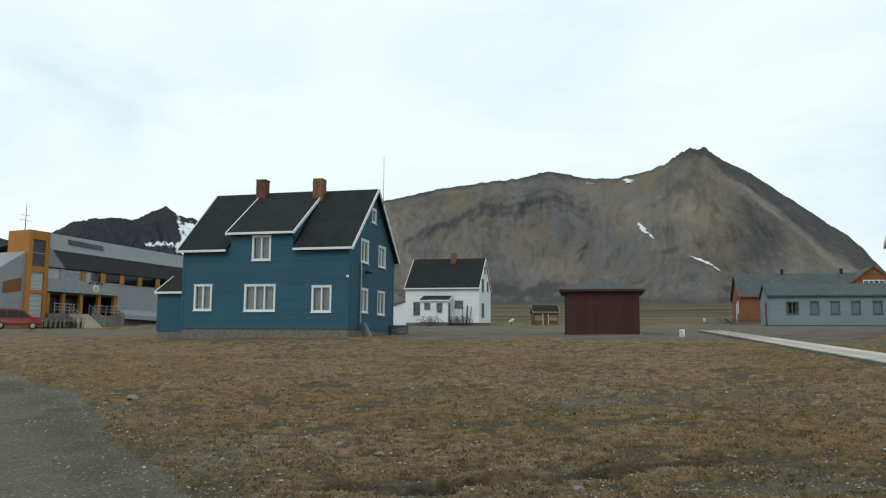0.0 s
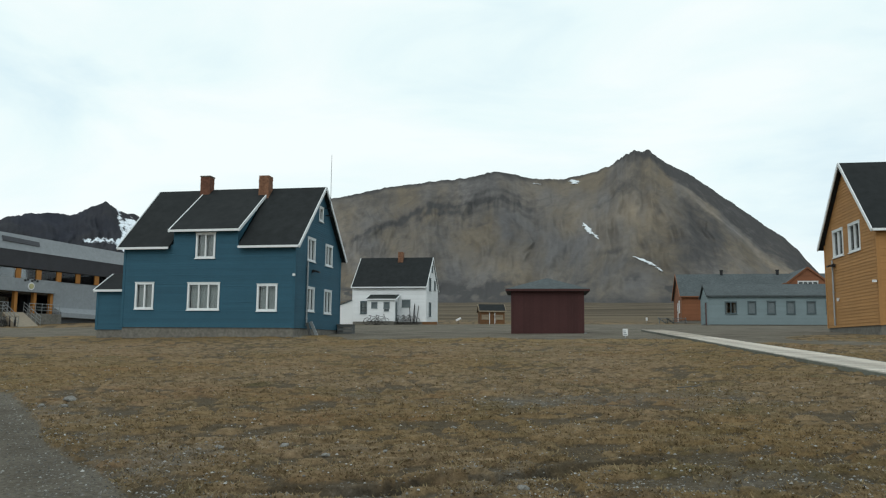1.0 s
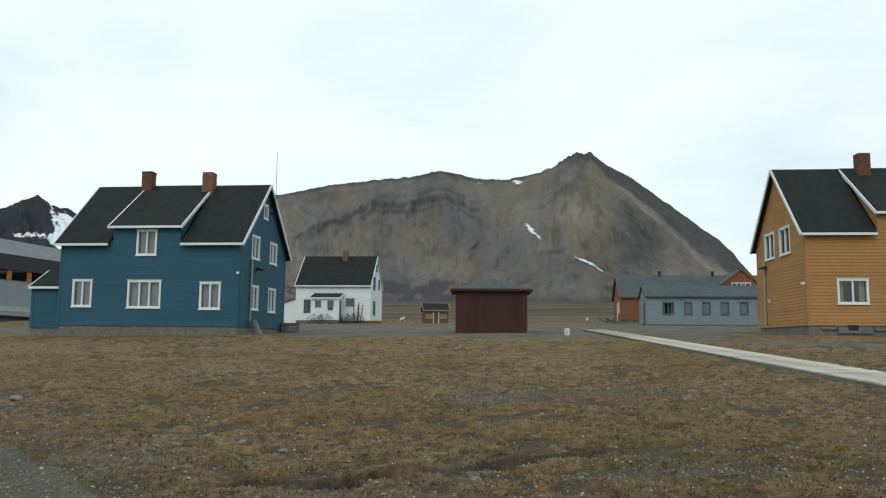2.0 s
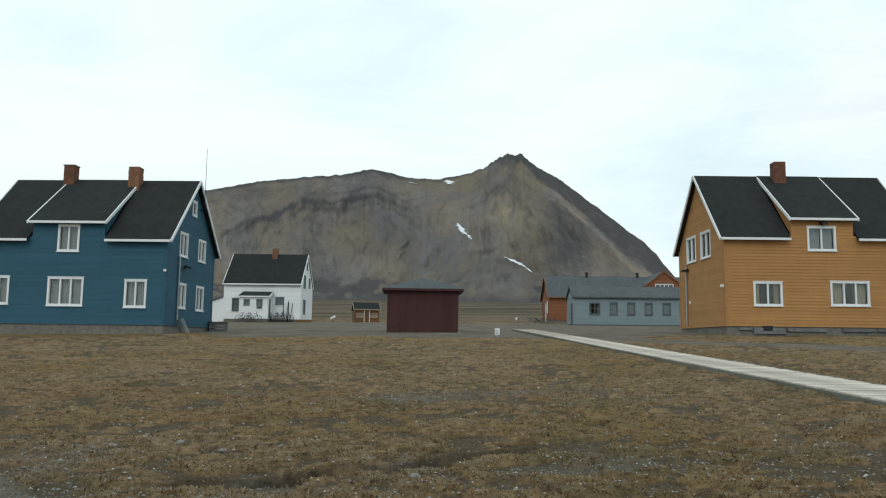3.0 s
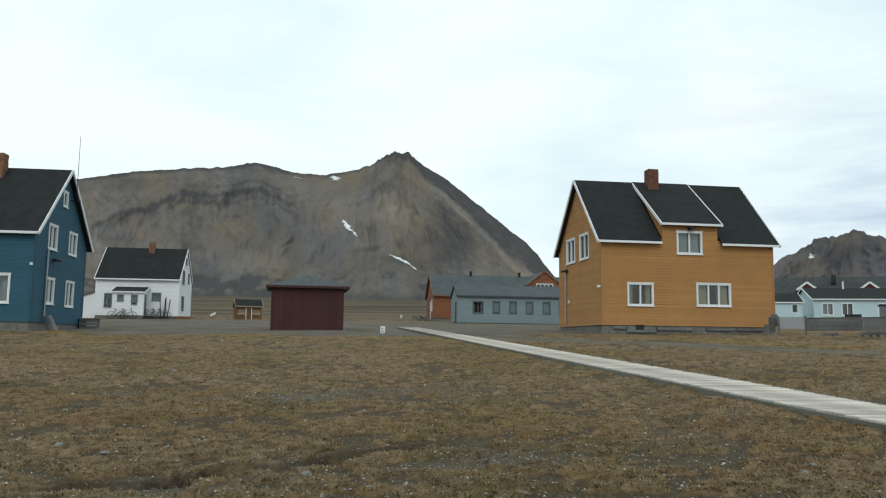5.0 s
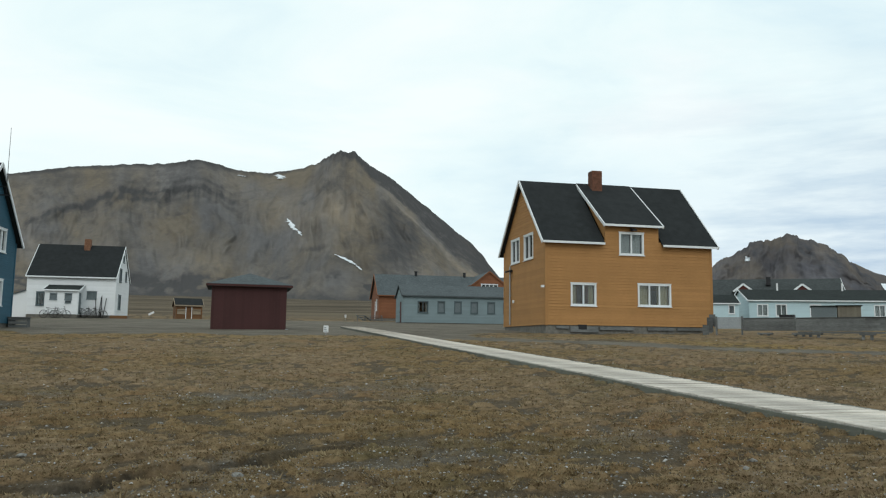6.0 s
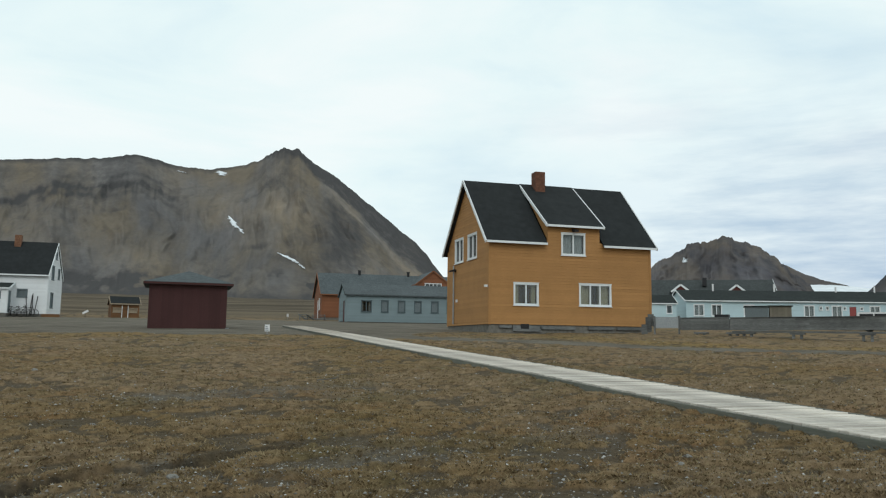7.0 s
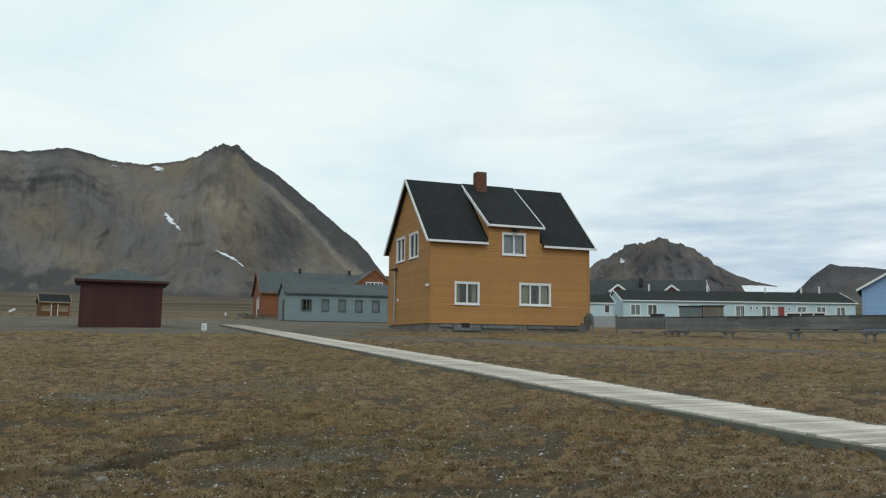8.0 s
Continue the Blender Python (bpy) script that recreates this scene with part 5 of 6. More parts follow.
def bicycle(m, paint, label, group=""):
    top = thing("bicycle", m, label, "bicycle", group)
    for x in (-0.52, 0.52):
        bm = B()
        ring(bm, (x, 0, 0.34), (0, 1, 0), 0.32, 0.022, 18, 5)
        w = part("wheel", bm, rubber, top)
        bm = B()
        for k in range(6):
            a = k * math.pi / 6
            bar(bm, (x - 0.31 * math.cos(a), 0, 0.34 - 0.31 * math.sin(a)), (x + 0.31 * math.cos(a), 0, 0.34 + 0.31 * math.sin(a)), 0.008, 0.008, (0, 1, 0))
        part("spokes", bm, black_paint, w)
    bm = B()
    for a, b in (((-0.52, 0.34), (-0.12, 0.36)), ((-0.12, 0.36), (-0.22, 0.82)), ((-0.52, 0.34), (-0.2, 0.72)), ((-0.12, 0.36), (0.38, 0.76)), ((-0.2, 0.74), (0.36, 0.82)), ((0.34, 0.95), (0.52, 0.34))):
        rod(bm, (a[0], 0, a[1]), (b[0], 0, b[1]), 0.02, 6)
    part("frame", bm, paint, top)
    bm = B()
    hexa(bm, [(-0.36, -0.07, 0.83), (-0.08, -0.03, 0.83), (-0.08, 0.03, 0.83), (-0.36, 0.07, 0.83), (-0.36, -0.06, 0.89), (-0.08, -0.02, 0.87), (-0.08, 0.02, 0.87), (-0.36, 0.06, 0.89)])
    part("saddle", bm, black_paint, top)
    bm = B()
    rod(bm, (0.33, -0.28, 0.98), (0.33, 0.28, 0.98), 0.016, 6)
    part("handlebar", bm, black_paint, top)
    return top


first = bicycle(at_angle(-37.3, 74.3, float(ground_z(-37.3, 74.3)), 118), black_paint, "dark bicycle parked in a row beside the ramp", "bicycles in a row")
rb = random.Random(5)
for k in range(1, 9):
    x, y = -37.3 + 0.36 * k, 74.3 + 0.17 * k
    copy_thing(first, at_angle(x, y, float(ground_z(x, y)), 118 + rb.uniform(-9, 9)) @ pose(0, 0, 0, rb.uniform(-8, 8)))
bm = B()
box(bm, -1.5, -0.45, 0.0, 1.5, 0.45, 0.95)
tank = mesh_object("storage_bin", bm, concrete)
tank.matrix_world = stand(-38.3, 78.3, 35, 0.02)
bmesh_mod = tank.modifiers.new("edge", "BEVEL")
bmesh_mod.width, bmesh_mod.segments = 0.12, 3
tagged(tank, "grey covered storage bin beside the ramp", "bin")

# ---- round the blue house ----
def leaning_plank(m, L, w, mat, label):
    bm = B()
    box(bm, -w / 2, -0.025, 0, w / 2, 0.025, L)
    ob = mesh_object("plank", bm, mat)
    ob.matrix_world = m
    return tagged(ob, label, "plank")


bh = blue_house.matrix_world
zf = -0.45
leaning_plank(bh @ pose(10.02, 1.9, -0.52, 0, -26, 0), 0.98, 0.16, grey_metal, "pale plank leaning against the blue house")
leaning_plank(bh @ pose(9.78, 1.5, -0.52, 0, -16, 0), 0.85, 0.13, grey_wood, "weathered board leaning against the blue house")
bm = B()
box(bm, -0.32, -0.2, 0, 0.32, 0.2, 0.09)
slab = mesh_object("paving_slab", bm, lichen_stone)
slab.matrix_world = stand(-4.3, 39.15, -12, 0.01)
tagged(slab, "flat pale concrete slab on the grass", "slab")


def crate(m, label):
    top = thing("crate", m, label, "crate")
    for z in (0.02, 0.2, 0.38):
        for y in (-0.3, 0.3):
            bm = B()
            box(bm, -0.45, y - 0.02, z, 0.45, y + 0.02, z + 0.14)
            part("slat", bm, grey_wood, top)
    for x in (-0.43, 0.43):
        bm = B()
        box(bm, x - 0.02, -0.278, 0, x + 0.02, 0.278, 0.5)
        part("end_board", bm, grey_wood, top)
    bm = B()
    box(bm, -0.5, -0.36, 0.522, 0.5, 0.36, 0.56)
    part("lid", bm, grey_wood, top)
    return top


crate(stand(-2.5, 46.4, -10, 0.02), "weathered wooden crate beside the blue house")
crate(stand(-3.2, 46.9, 20, 0.02), "weathered wooden box beside the blue house")
# simple stand-in for a small red object of unclear kind
bm = B()
rod(bm, (0, 0, 0), (0, 0, 0.95), 0.20, 14)
rod(bm, (0, 0, 0.95), (0, 0, 1.25), 0.20, 14, 0.10)
can = mesh_object("red_canister", bm, car_red)
can.matrix_world = stand(-3.15, 47.8, 0, 0.02)
tagged(can, "red upright canister behind the blue house", "canister")

# ---- round the white house ----
wh = white_house.matrix_world
for x, y, t in ((2.6, -2.1, 8), (3.4, -2.25, -6), (5.0, -0.9, 4), (5.5, -0.75, -12), (6.0, -0.6, 10)):
    p = wh @ Vector((x, y, 0))
    bicycle(at_angle(p.x, p.y, float(ground_z(p.x, p.y)), -8 + t), black_paint, "dark bicycle leaning by the white house", "bicycles by the white house")
for k in range(4):
    p = wh @ Vector((5.9 + 0.17 * k, -0.3, 0))
    h = 1.75 + 0.28 * ((k * 7) % 5) / 4
    bm = B()
    box(bm, -0.03, -0.012, 0, 0.03, 0.012, h)
    ski = mesh_object("ski", bm, black_paint)
    ski.matrix_world = at_angle(p.x, p.y, float(ground_z(p.x, p.y)), -8) @ pose(0, 0, 0, -7, (-6, 4, 0, 7, -3, 2)[k], 0)
    tagged(ski, "dark ski leaning against the white house wall", "ski", "skis against the white house")
bm = B()
box(bm, -0.7, -0.3, 0, 0.7, 0.3, 0.28)
p = wh @ Vector((7.75, -0.3, 0))
low_box = mesh_object("wooden_box", bm, hut_wood)
low_box.matrix_world = stand(p.x, p.y, -8, 0.02)
tagged(low_box, "low brown wooden box by the white house", "box")


def flag_marker(x, y, h, w, hh, mat, label, name="marker_post", turn=0):
    top = thing(name, stand(x, y, turn), label, "marker")
    bm = B()
    rod(bm, (0, 0, -0.1), (0, 0, h), 0.02, 6)
    part("post", bm, grey_metal, top)
    bm = B()
    box(bm, -w / 2, -0.045, h - hh, w / 2, -0.022, h)
    part("board", bm, mat, top)
    return top


mk = flag_marker(10.26, 34.0, 0.40, 0.22, 0.30, plastic_white, "small white information board on a short post", "sign", -17)
bm = B()
for k in range(3):
    box(bm, -0.08, -0.050, 0.14 + 0.075 * k, 0.06 - 0.02 * k, -0.046, 0.17 + 0.075 * k)
part("text_bars", bm, grey_board, mk)
flag_marker(28.1, 85.2, 0.62, 0.22, 0.34, plastic_white, "small white marker post on the moor")
top = thing("tilted_sign", stand(6.76, 77.7), "white tilted board on a thin post", "sign")
bm = B()
rod(bm, (0, 0, -0.2), (0, 0, 0.42), 0.02, 6)
part("post", bm, dark_metal, top)
bm = B()
bar(bm, (-0.24, -0.02, 0.34), (0.24, 0.02, 0.60), 0.04, 0.18)
part("board", bm, plastic_white, top)

# steps and trestles at the barn and the barrack
for x, y, t in ((28.6, 80.0, 30), (29.6, 79.2, -14)):
    top = thing("wooden_steps", stand(x, y, t), "dark wooden steps in front of the barn door", "steps")
    for k in range(3):
        bm = B()
        box(bm, -0.7, -0.3 + 0.3 * k, 0.15 + 0.2 * k, 0.7, 0.0 + 0.3 * k, 0.2 + 0.2 * k)
        part("tread", bm, grey_wood, top)
    for s in (-0.62, 0.62):
        bm = B()
        bar(bm, (s, -0.3, 0.05), (s, 0.75, 0.62), 0.05, 0.14)
        box(bm, s - 0.03, 0.5, -0.3, s + 0.03, 0.6, 0.5)
        part("stringer", bm, grey_wood, top)
bm = B()
hexa(bm, [(-0.9, -0.6, 0), (0.9, -0.6, 0), (0.9, 0.6, 0), (-0.9, 0.6, 0), (-0.9, -0.6, 0.05), (0.9, -0.6, 0.05), (0.9, 0.6, 0.36), (-0.9, 0.6, 0.36)])
step = mesh_object("door_ramp", bm, grey_wood)
step.matrix_world = grey_barrack.matrix_world @ pose(-0.8, 1.4, -0.32, 0, 0, -90)
tagged(step, "short grey wooden ramp at the barrack door", "ramp")


# ---- the plank casing that runs east from the ochre house ----
def pipe_casing():
    top = thing("pipe_casing", at_angle(29.0, 29.43, 2.35, -60), "long weathered grey plank casing on short trestle legs", "casing")
    end = 21.0

    def low_z(u):
        return 0.004 * u - 0.01
    bm = B()
    box(bm, 0.0, 0.02, 0.14, 1.16, 0.5, 0.70)
    head = part("end_section", bm, grey_metal, top, "pale grey sheet-covered end section")
    for x in (-0.04, 1.19):
        bm = B()
        box(bm, x - 0.035, -0.03, -0.42, x + 0.035, 0.05, 0.74)
        part("post", bm, grey_wood, top)
    rnd = random.Random(8)
    for a, b, n, z0, h in ((1.24, 3.6, 4, 0.05, 0.145), (3.62, end, 5, 0.03, 0.118)):
        for k in range(n):
            u = a
            while u < b - 0.05:
                e = min(b, u + rnd.uniform(2.2, 3.6))
                w = rnd.uniform(-0.006, 0.006)
                za, zb = z0 + k * h + low_z(u), z0 + k * h + low_z(e)
                bm = B()
                y0 = rnd.uniform(-0.008, 0.008)
                hexa(bm, [(u + 0.004, y0, za + w), (e - 0.004, y0, zb), (e - 0.004, y0 + 0.03, zb), (u + 0.004, y0 + 0.03, za + w),
                          (u + 0.004, y0, za + h - 0.008), (e - 0.004, y0, zb + h - 0.008), (e - 0.004, y0 + 0.03, zb + h - 0.008), (u + 0.004, y0 + 0.03, za + h - 0.008)])
                part("plank", bm, grey_wood, top)
                u = e
    for a, b, z in ((1.24, 3.6, 0.635), (3.62, end, 0.622)):
        bm = B()
        hexa(bm, [(a, -0.04, z + low_z(a)), (b, -0.04, z + low_z(b)), (b, 0.56, z + low_z(b)), (a, 0.56, z + low_z(a)), (a, -0.04, z + 0.03 + low_z(a)), (b, -0.04, z + 0.03 + low_z(b)), (b, 0.56, z + 0.03 + low_z(b)), (a, 0.56, z + 0.03 + low_z(a))])
        part("cover_board", bm, grey_wood, top)
    bm = B()
    hexa(bm, [(3.7, 0.04, -0.07 + low_z(3.7)), (end, 0.04, -0.24 + low_z(end)), (end, 0.5, -0.24 + low_z(end)), (3.7, 0.5, -0.07 + low_z(3.7)),
              (3.7, 0.04, 0.0 + low_z(3.7)), (end, 0.04, -0.12 + low_z(end)), (end, 0.5, -0.12 + low_z(end)), (3.7, 0.5, 0.0 + low_z(3.7))])
    part("bottom_beam", bm, grey_wood, top)
    for u in (2.2, 3.75, 4.4, 6.6, 9.5, 12.6, 15.8, 18.9):
        leg = None
        for dx in (-0.17, 0.17):
            bm = B()
            p = top.matrix_world @ Vector((u + dx, 0.2, 0))
            foot = float(ground_z(p.x, p.y)) - 2.35 - 0.12
            box(bm, u + dx - 0.06, 0.12, foot, u + dx + 0.06, 0.28, -0.075 - 0.0095 * (u - 3.7) + low_z(u))
            part("leg", bm, grey_wood, top)
        bm = B()
        box(bm, u - 0.32, 0.06, -0.15 - 0.0095 * (u - 3.7) + low_z(u), u + 0.32, 0.5, -0.074 - 0.0095 * (u - 3.7) + low_z(u))
        part("crossbeam", bm, grey_wood, top)
    bm = B()
    box(bm, 1.24, 0.045, 0.05, end, 0.5, 0.58)
    part("inner_casing", bm, grey_wood, top)
    bm = B()
    box(bm, 2.9, 0.06, 0.675, 3.55, 0.45, 0.80)
    part("dark_box", bm, black_paint, top)
    # loose boards at the corner of the house
    for k, (x, z, l) in enumerate(((-0.75, -0.35, 0.9), (-0.55, -0.05, 1.0), (-0.45, 0.25, 0.8))):
        bm = B()
        box(bm, x, 0.1 + 0.05 * k, z, x + 0.3, 0.16 + 0.05 * k, z + l * 0.75)
        part("loose_board", bm, grey_wood, top)


pipe_casing()

# ---- the pale blue quarters in the east ----
# closed curtains added only to lift the dark panes to a mid grey
duo = dict(lights=2, case=0.09, drapes=(curtain_cloth, 0.5))
small = dict(lights=1, case=0.06)
quarters = house("row_house", at_angle(66.31, 62.79, 3.95, -30.4), 27.0, 7.0, 2.56, 3.95, paleblue_paint, dark_roof, "long low pale blue row house with dark roof", windows=[
    *[("front", u, 0.95, u + 1.15, 2.22, duo) for u in (0.8, 2.75, 6.3, 12.9, 15.95, 20.1, 22.4, 24.7)],
    *[("front", u, 1.75, u + 0.35, 2.1, small) for u in (14.6, 15.3, 17.2, 19.05)]],
    doors=[("front", 17.9, 0.2, 18.65, 2.12, door_red)], under=0.25, verge=0.2, foundation=0.3, deep=1.5, category="row house", trim_size=0.1, pitch=0.2)
for x, h in ((4.0, 0.8), (11.0, 0.85), (18.0, 0.6), (22.4, 0.7), (24.6, 0.8)):
    bm = B()
    rod(bm, (x, 3.2, 3.4), (x, 3.2, 3.95 + h), 0.10, 8)
    part("flue", bm, plastic_white, quarters, "white flue pipe on the roof")
house("hut", at_angle(60.3, 62.8, 4.1, -30.4), 3.2, 4.0, 1.9, 2.9, paleblue_paint, dark_roof, "small pale blue gabled hut beside the row house", windows=[("front", 2.2, 0.9, 2.8, 1.8, small)], under=0.15, verge=0.15, foundation=0.3, deep=1.0, category="hut", trim_size=0.1)


def roof_dormer(top, x, y, z, w, h, d):
    bm = B()
    lo = [bm.verts.new(p) for p in ((x - w, y, z), (x + w, y, z), (x, y, z + h))]
    hi = [bm.verts.new(p) for p in ((x - w, y + d, z), (x + w, y + d, z), (x, y + d, z + h))]
    bm.faces.new(lo)
    bm.faces.new(hi)
    for i in range(3):
        bm.faces.new((lo[i], lo[(i + 1) % 3], hi[(i + 1) % 3], hi[i]))
    gab = part("dormer", bm, door_brown, top, "small gabled dormer with white edges")
    for s in (-1, 1):
        bm = B()
        bar(bm, (x + s * (w + 0.2), y - 0.06, z - 0.15), (x, y - 0.06, z + h + 0.06), 0.10, 0.26)
        part("verge_board", bm, white_paint, gab)
        bm = B()
        hexa(bm, [(x, y - 0.1, z + h + 0.12), (x + s * (w + 0.25), y - 0.1, z - 0.1), (x + s * (w + 0.25), y + d, z - 0.1), (x, y + d, z + h + 0.12),
                  (x, y - 0.1, z + h + 0.2), (x + s * (w + 0.25), y - 0.1, z - 0.02), (x + s * (w + 0.25), y + d, z - 0.02), (x, y + d, z + h + 0.2)])
        part("dormer_roof", bm, dark_roof, gab)


back_row = house("row_house", at_angle(80.95, 87.8, 5.0, -42), 20.5, 9.0, 3.4, 6.35, paleblue_paint, slate_roof, "row house with a large dark roof behind the pale blue one", under=0.3, verge=0.2, foundation=0.3, deep=2.0, category="row house", pitch=0.3, trim_size=0.1)
roof_dormer(back_row, 7.3, -0.4, 4.5, 1.15, 0.85, 4.0)
roof_dormer(back_row, 15.0, -0.4, 4.4, 1.15, 0.85, 4.0)
bm = B()
box(bm, 10.6, 2.2, 5.4, 11.2, 2.8, 6.6)
part("chimney", bm, black_paint, back_row)
house("house", at_angle(63.75, 27.4, 2.9, 27), 9.0, 6.0, 3.05, 5.0, skyblue_paint, dark_roof, "sky blue wooden house with white eaves", under=0.35, verge=0.4, foundation=0.3, deep=1.5, pitch=0.2)
# a pole with a small vane
top = thing("mast", stand(94.0, 56.0), "thin dark mast behind the row house", "mast")
bm = B()
rod(bm, (0, 0, -0.3), (0, 0, 6.6), 0.11, 8, 0.07)
part("pole", bm, grey_wood, top)
bm = B()
bar(bm, (-0.5, 0, 6.3), (0.5, 0, 6.3), 0.06, 0.06)
part("crossarm", bm, dark_metal, top)
# containers and a white van behind the casing
for x, y, w, h, mat, lab in ((47.75, 38.45, 1.55, 1.72, grey_board, "grey wooden storage container"), (48.75, 37.25, 1.45, 1.76, tan_board, "tan-grey wooden storage container")):
    z = float(ground_z(x, y))
    top = thing("container", at_angle(x, y, z, -48), lab + " behind the plank casing", "container")
    bm = B()
    box(bm, -w / 2 + 0.02, -0.68, 0, w / 2 - 0.02, 0.68, h)
    body = part("body", bm, mat, top)
    for k in range(10):
        bm = B()
        box(bm, -w / 2 + w * k / 10, -0.71, 0, -w / 2 + w * (k + 1) / 10 - 0.015, -0.681, h)
        part("board", bm, mat, body)
    bm = B()
    box(bm, -w / 2 - 0.08, -0.8, h + 0.002, w / 2 + 0.08, 0.8, h + 0.07)
    part("lid", bm, dark_roof, top)


def white_van():
    x, y = 63.8, 38.4
    top = thing("van", at_angle(x, y, float(ground_z(x, y)), -62), "white minibus parked behind the plank casing", "van")
    bm = B()
    side = [(-2.4, 0.35), (2.3, 0.35), (2.35, 0.9), (1.5, 1.15), (0.8, 1.58), (-2.2, 1.60), (-2.45, 1.0)]
    lo = [bm.verts.new((a, -0.9, b)) for a, b in side]
    hi = [bm.verts.new((a, 0.9, b)) for a, b in side]
    bm.faces.new(lo)
    bm.faces.new(hi)
    for i in range(7):
        bm.faces.new((lo[i], lo[(i + 1) % 7], hi[(i + 1) % 7], hi[i]))
    part("body", bm, plastic_white, top)
    for a, b in ((-2.1, -1.1), (-1.0, -0.1), (0.0, 0.8)):
        bm = B()
        box(bm, a, -0.92, 1.10, b, -0.901, 1.46)
        part("window", bm, black_paint, top)
    for a in (-1.5, 1.5):
        for b in (-0.85, 0.85):
            wheel(top, a, b, 0.33, 0.22)


white_van()


# ---- loose stones, grass and gravel ----
def stone_mesh(name, seed, rough=0.28):
    bm = B()
    bmesh.ops.create_icosphere(bm, subdivisions=2, radius=1.0)
    for v in bm.verts:
        k = 1 + rough * noise.noise(v.co * 1.3 + Vector((seed * 3.1, 0, 0))) * 2
        v.co = Vector((v.co.x * k, v.co.y * k * 0.8, max(v.co.z, -0.5) * k * 0.5))
    me = bpy.data.meshes.new(name)
    bm.to_mesh(me)
    bm.free()
    me.materials.append(lichen_stone)
    return me


stones = [stone_mesh("stone", s) for s in range(5)]
placed = [(-4.35, 11.28, 0.099), (-4.6, 11.0, 0.046), (-4.1, 10.5, 0.046), (-1.50, 7.28, 0.050), (-1.23, 7.66, 0.040), (-0.9, 7.1, 0.050), (-0.5, 6.8, 0.050), (-1.04, 10.05, 0.046), (1.56, 10.35, 0.036),
          (0.67, 8.25, 0.033), (-0.02, 6.68, 0.023), (3.03, 14.31, 0.046), (0.4, 14.62, 0.053), (4.18, 4.66, 0.026), (4.22, 3.86, 0.030), (4.47, 4.03, 0.033), (5.57, 14.16, 0.040), (0.9, 5.3, 0.040), (-1.6, 7.0, 0.026)]
rs = random.Random(12)
for x, y, s in placed:
    ob = new("stone", stones[rs.randrange(5)])
    z = float(land(np.array(x), np.array(y))[0])
    ob.matrix_world = Matrix.LocRotScale((x, y, z + s * 0.18), Euler((rs.uniform(-0.2, 0.2), rs.uniform(-0.2, 0.2), rs.uniform(0, 6.28))), (s, s, s * rs.uniform(0.8, 1.2)))
    tagged(ob, "pale lichen-grey stone lying in the grass", "stone", "stones in the grass")
bm = B()
rod(bm, (0, 0, 0.03), (0.42, 0.15, 0.05), 0.009, 6, 0.005)
rod(bm, (0.26, 0.09, 0.04), (0.45, 0.22, 0.08), 0.006, 6, 0.003)
stick = mesh_object("driftwood_stick", bm, grey_wood)
stick.matrix_world = Matrix.Translation((4.05, 11.0, float(land(np.array(4.05), np.array(11.0))[0])))
tagged(stick, "weathered stick lying on the tundra", "stick")


def scatter(n, seed, near, far, lo=-33.0, hi=66.0):
    """Places on the land, thinning out with distance."""
    r_ = np.random.RandomState(seed)
    u = r_.rand(n)
    r = near * (far / near) ** u
    a = np.radians(lo + (hi - lo) * r_.rand(n))
    return r * np.sin(a), r * np.cos(a), r_


def mesh_from(name, verts, faces, mat, label, category):
    me = bpy.data.meshes.new(name)
    me.vertices.add(len(verts))
    me.vertices.foreach_set("co", verts.astype(np.float32).reshape(-1))
    k = faces.shape[1]
    me.loops.add(faces.size)
    me.loops.foreach_set("vertex_index", faces.astype(np.int32).reshape(-1))
    me.polygons.add(len(faces))
    me.polygons.foreach_set("loop_start", np.arange(0, faces.size, k, dtype=np.int32))
    me.update(calc_edges=True)
    me.materials.append(mat)
    return tagged(new(name, me), label, category, kind="stuff")


def build_pebbles(n, seed, near, far, size, mat, name, label, only):
    x, y, r_ = scatter(n, seed, near, far)
    z, gravel, bare, dark, far_, _, _ = land(x, y)
    keep = r_.rand(n) < only(gravel, bare, x, y)
    x, y, z = x[keep], y[keep], z[keep]
    m = len(x)
    s = size * np.exp(0.5 * np.clip(r_.randn(m), -2, 1.7)) * (0.75 + 0.045 * np.hypot(x, y))
    base = np.array([(1, 0, 0.1), (0.2, 0.9, 0), (-0.9, 0.35, 0.1), (-0.4, -0.85, 0), (0.6, -0.7, 0.1), (0.1, 0.05, 0.75)])
    faces = np.array([(0, 1, 5), (1, 2, 5), (2, 3, 5), (3, 4, 5), (4, 0, 5)])
    a = r_.rand(m) * 6.28
    jit = 1 + 0.35 * (r_.rand(m, 6, 3) - 0.5)
    p = base[None] * jit * s[:, None, None]
    c, sn = np.cos(a)[:, None], np.sin(a)[:, None]
    px, py = p[..., 0] * c - p[..., 1] * sn, p[..., 0] * sn + p[..., 1] * c
    v = np.stack([px + x[:, None], py + y[:, None], p[..., 2] + z[:, None] - 0.1 * s[:, None]], -1).reshape(-1, 3)
    f = (faces[None] + 6 * np.arange(m)[:, None, None]).reshape(-1, 3)
    return mesh_from(name, v, f, mat, label, "pebbles")


def varied(name, stops, rough=0.9):
    m, n, l, b = material(name, rough, 0, 0.15)
    g = n.new("ShaderNodeNewGeometry")
    l.new(ramp_of(n, l, g.outputs["Random Per Island"], stops), b.inputs["Base Color"])
    return m


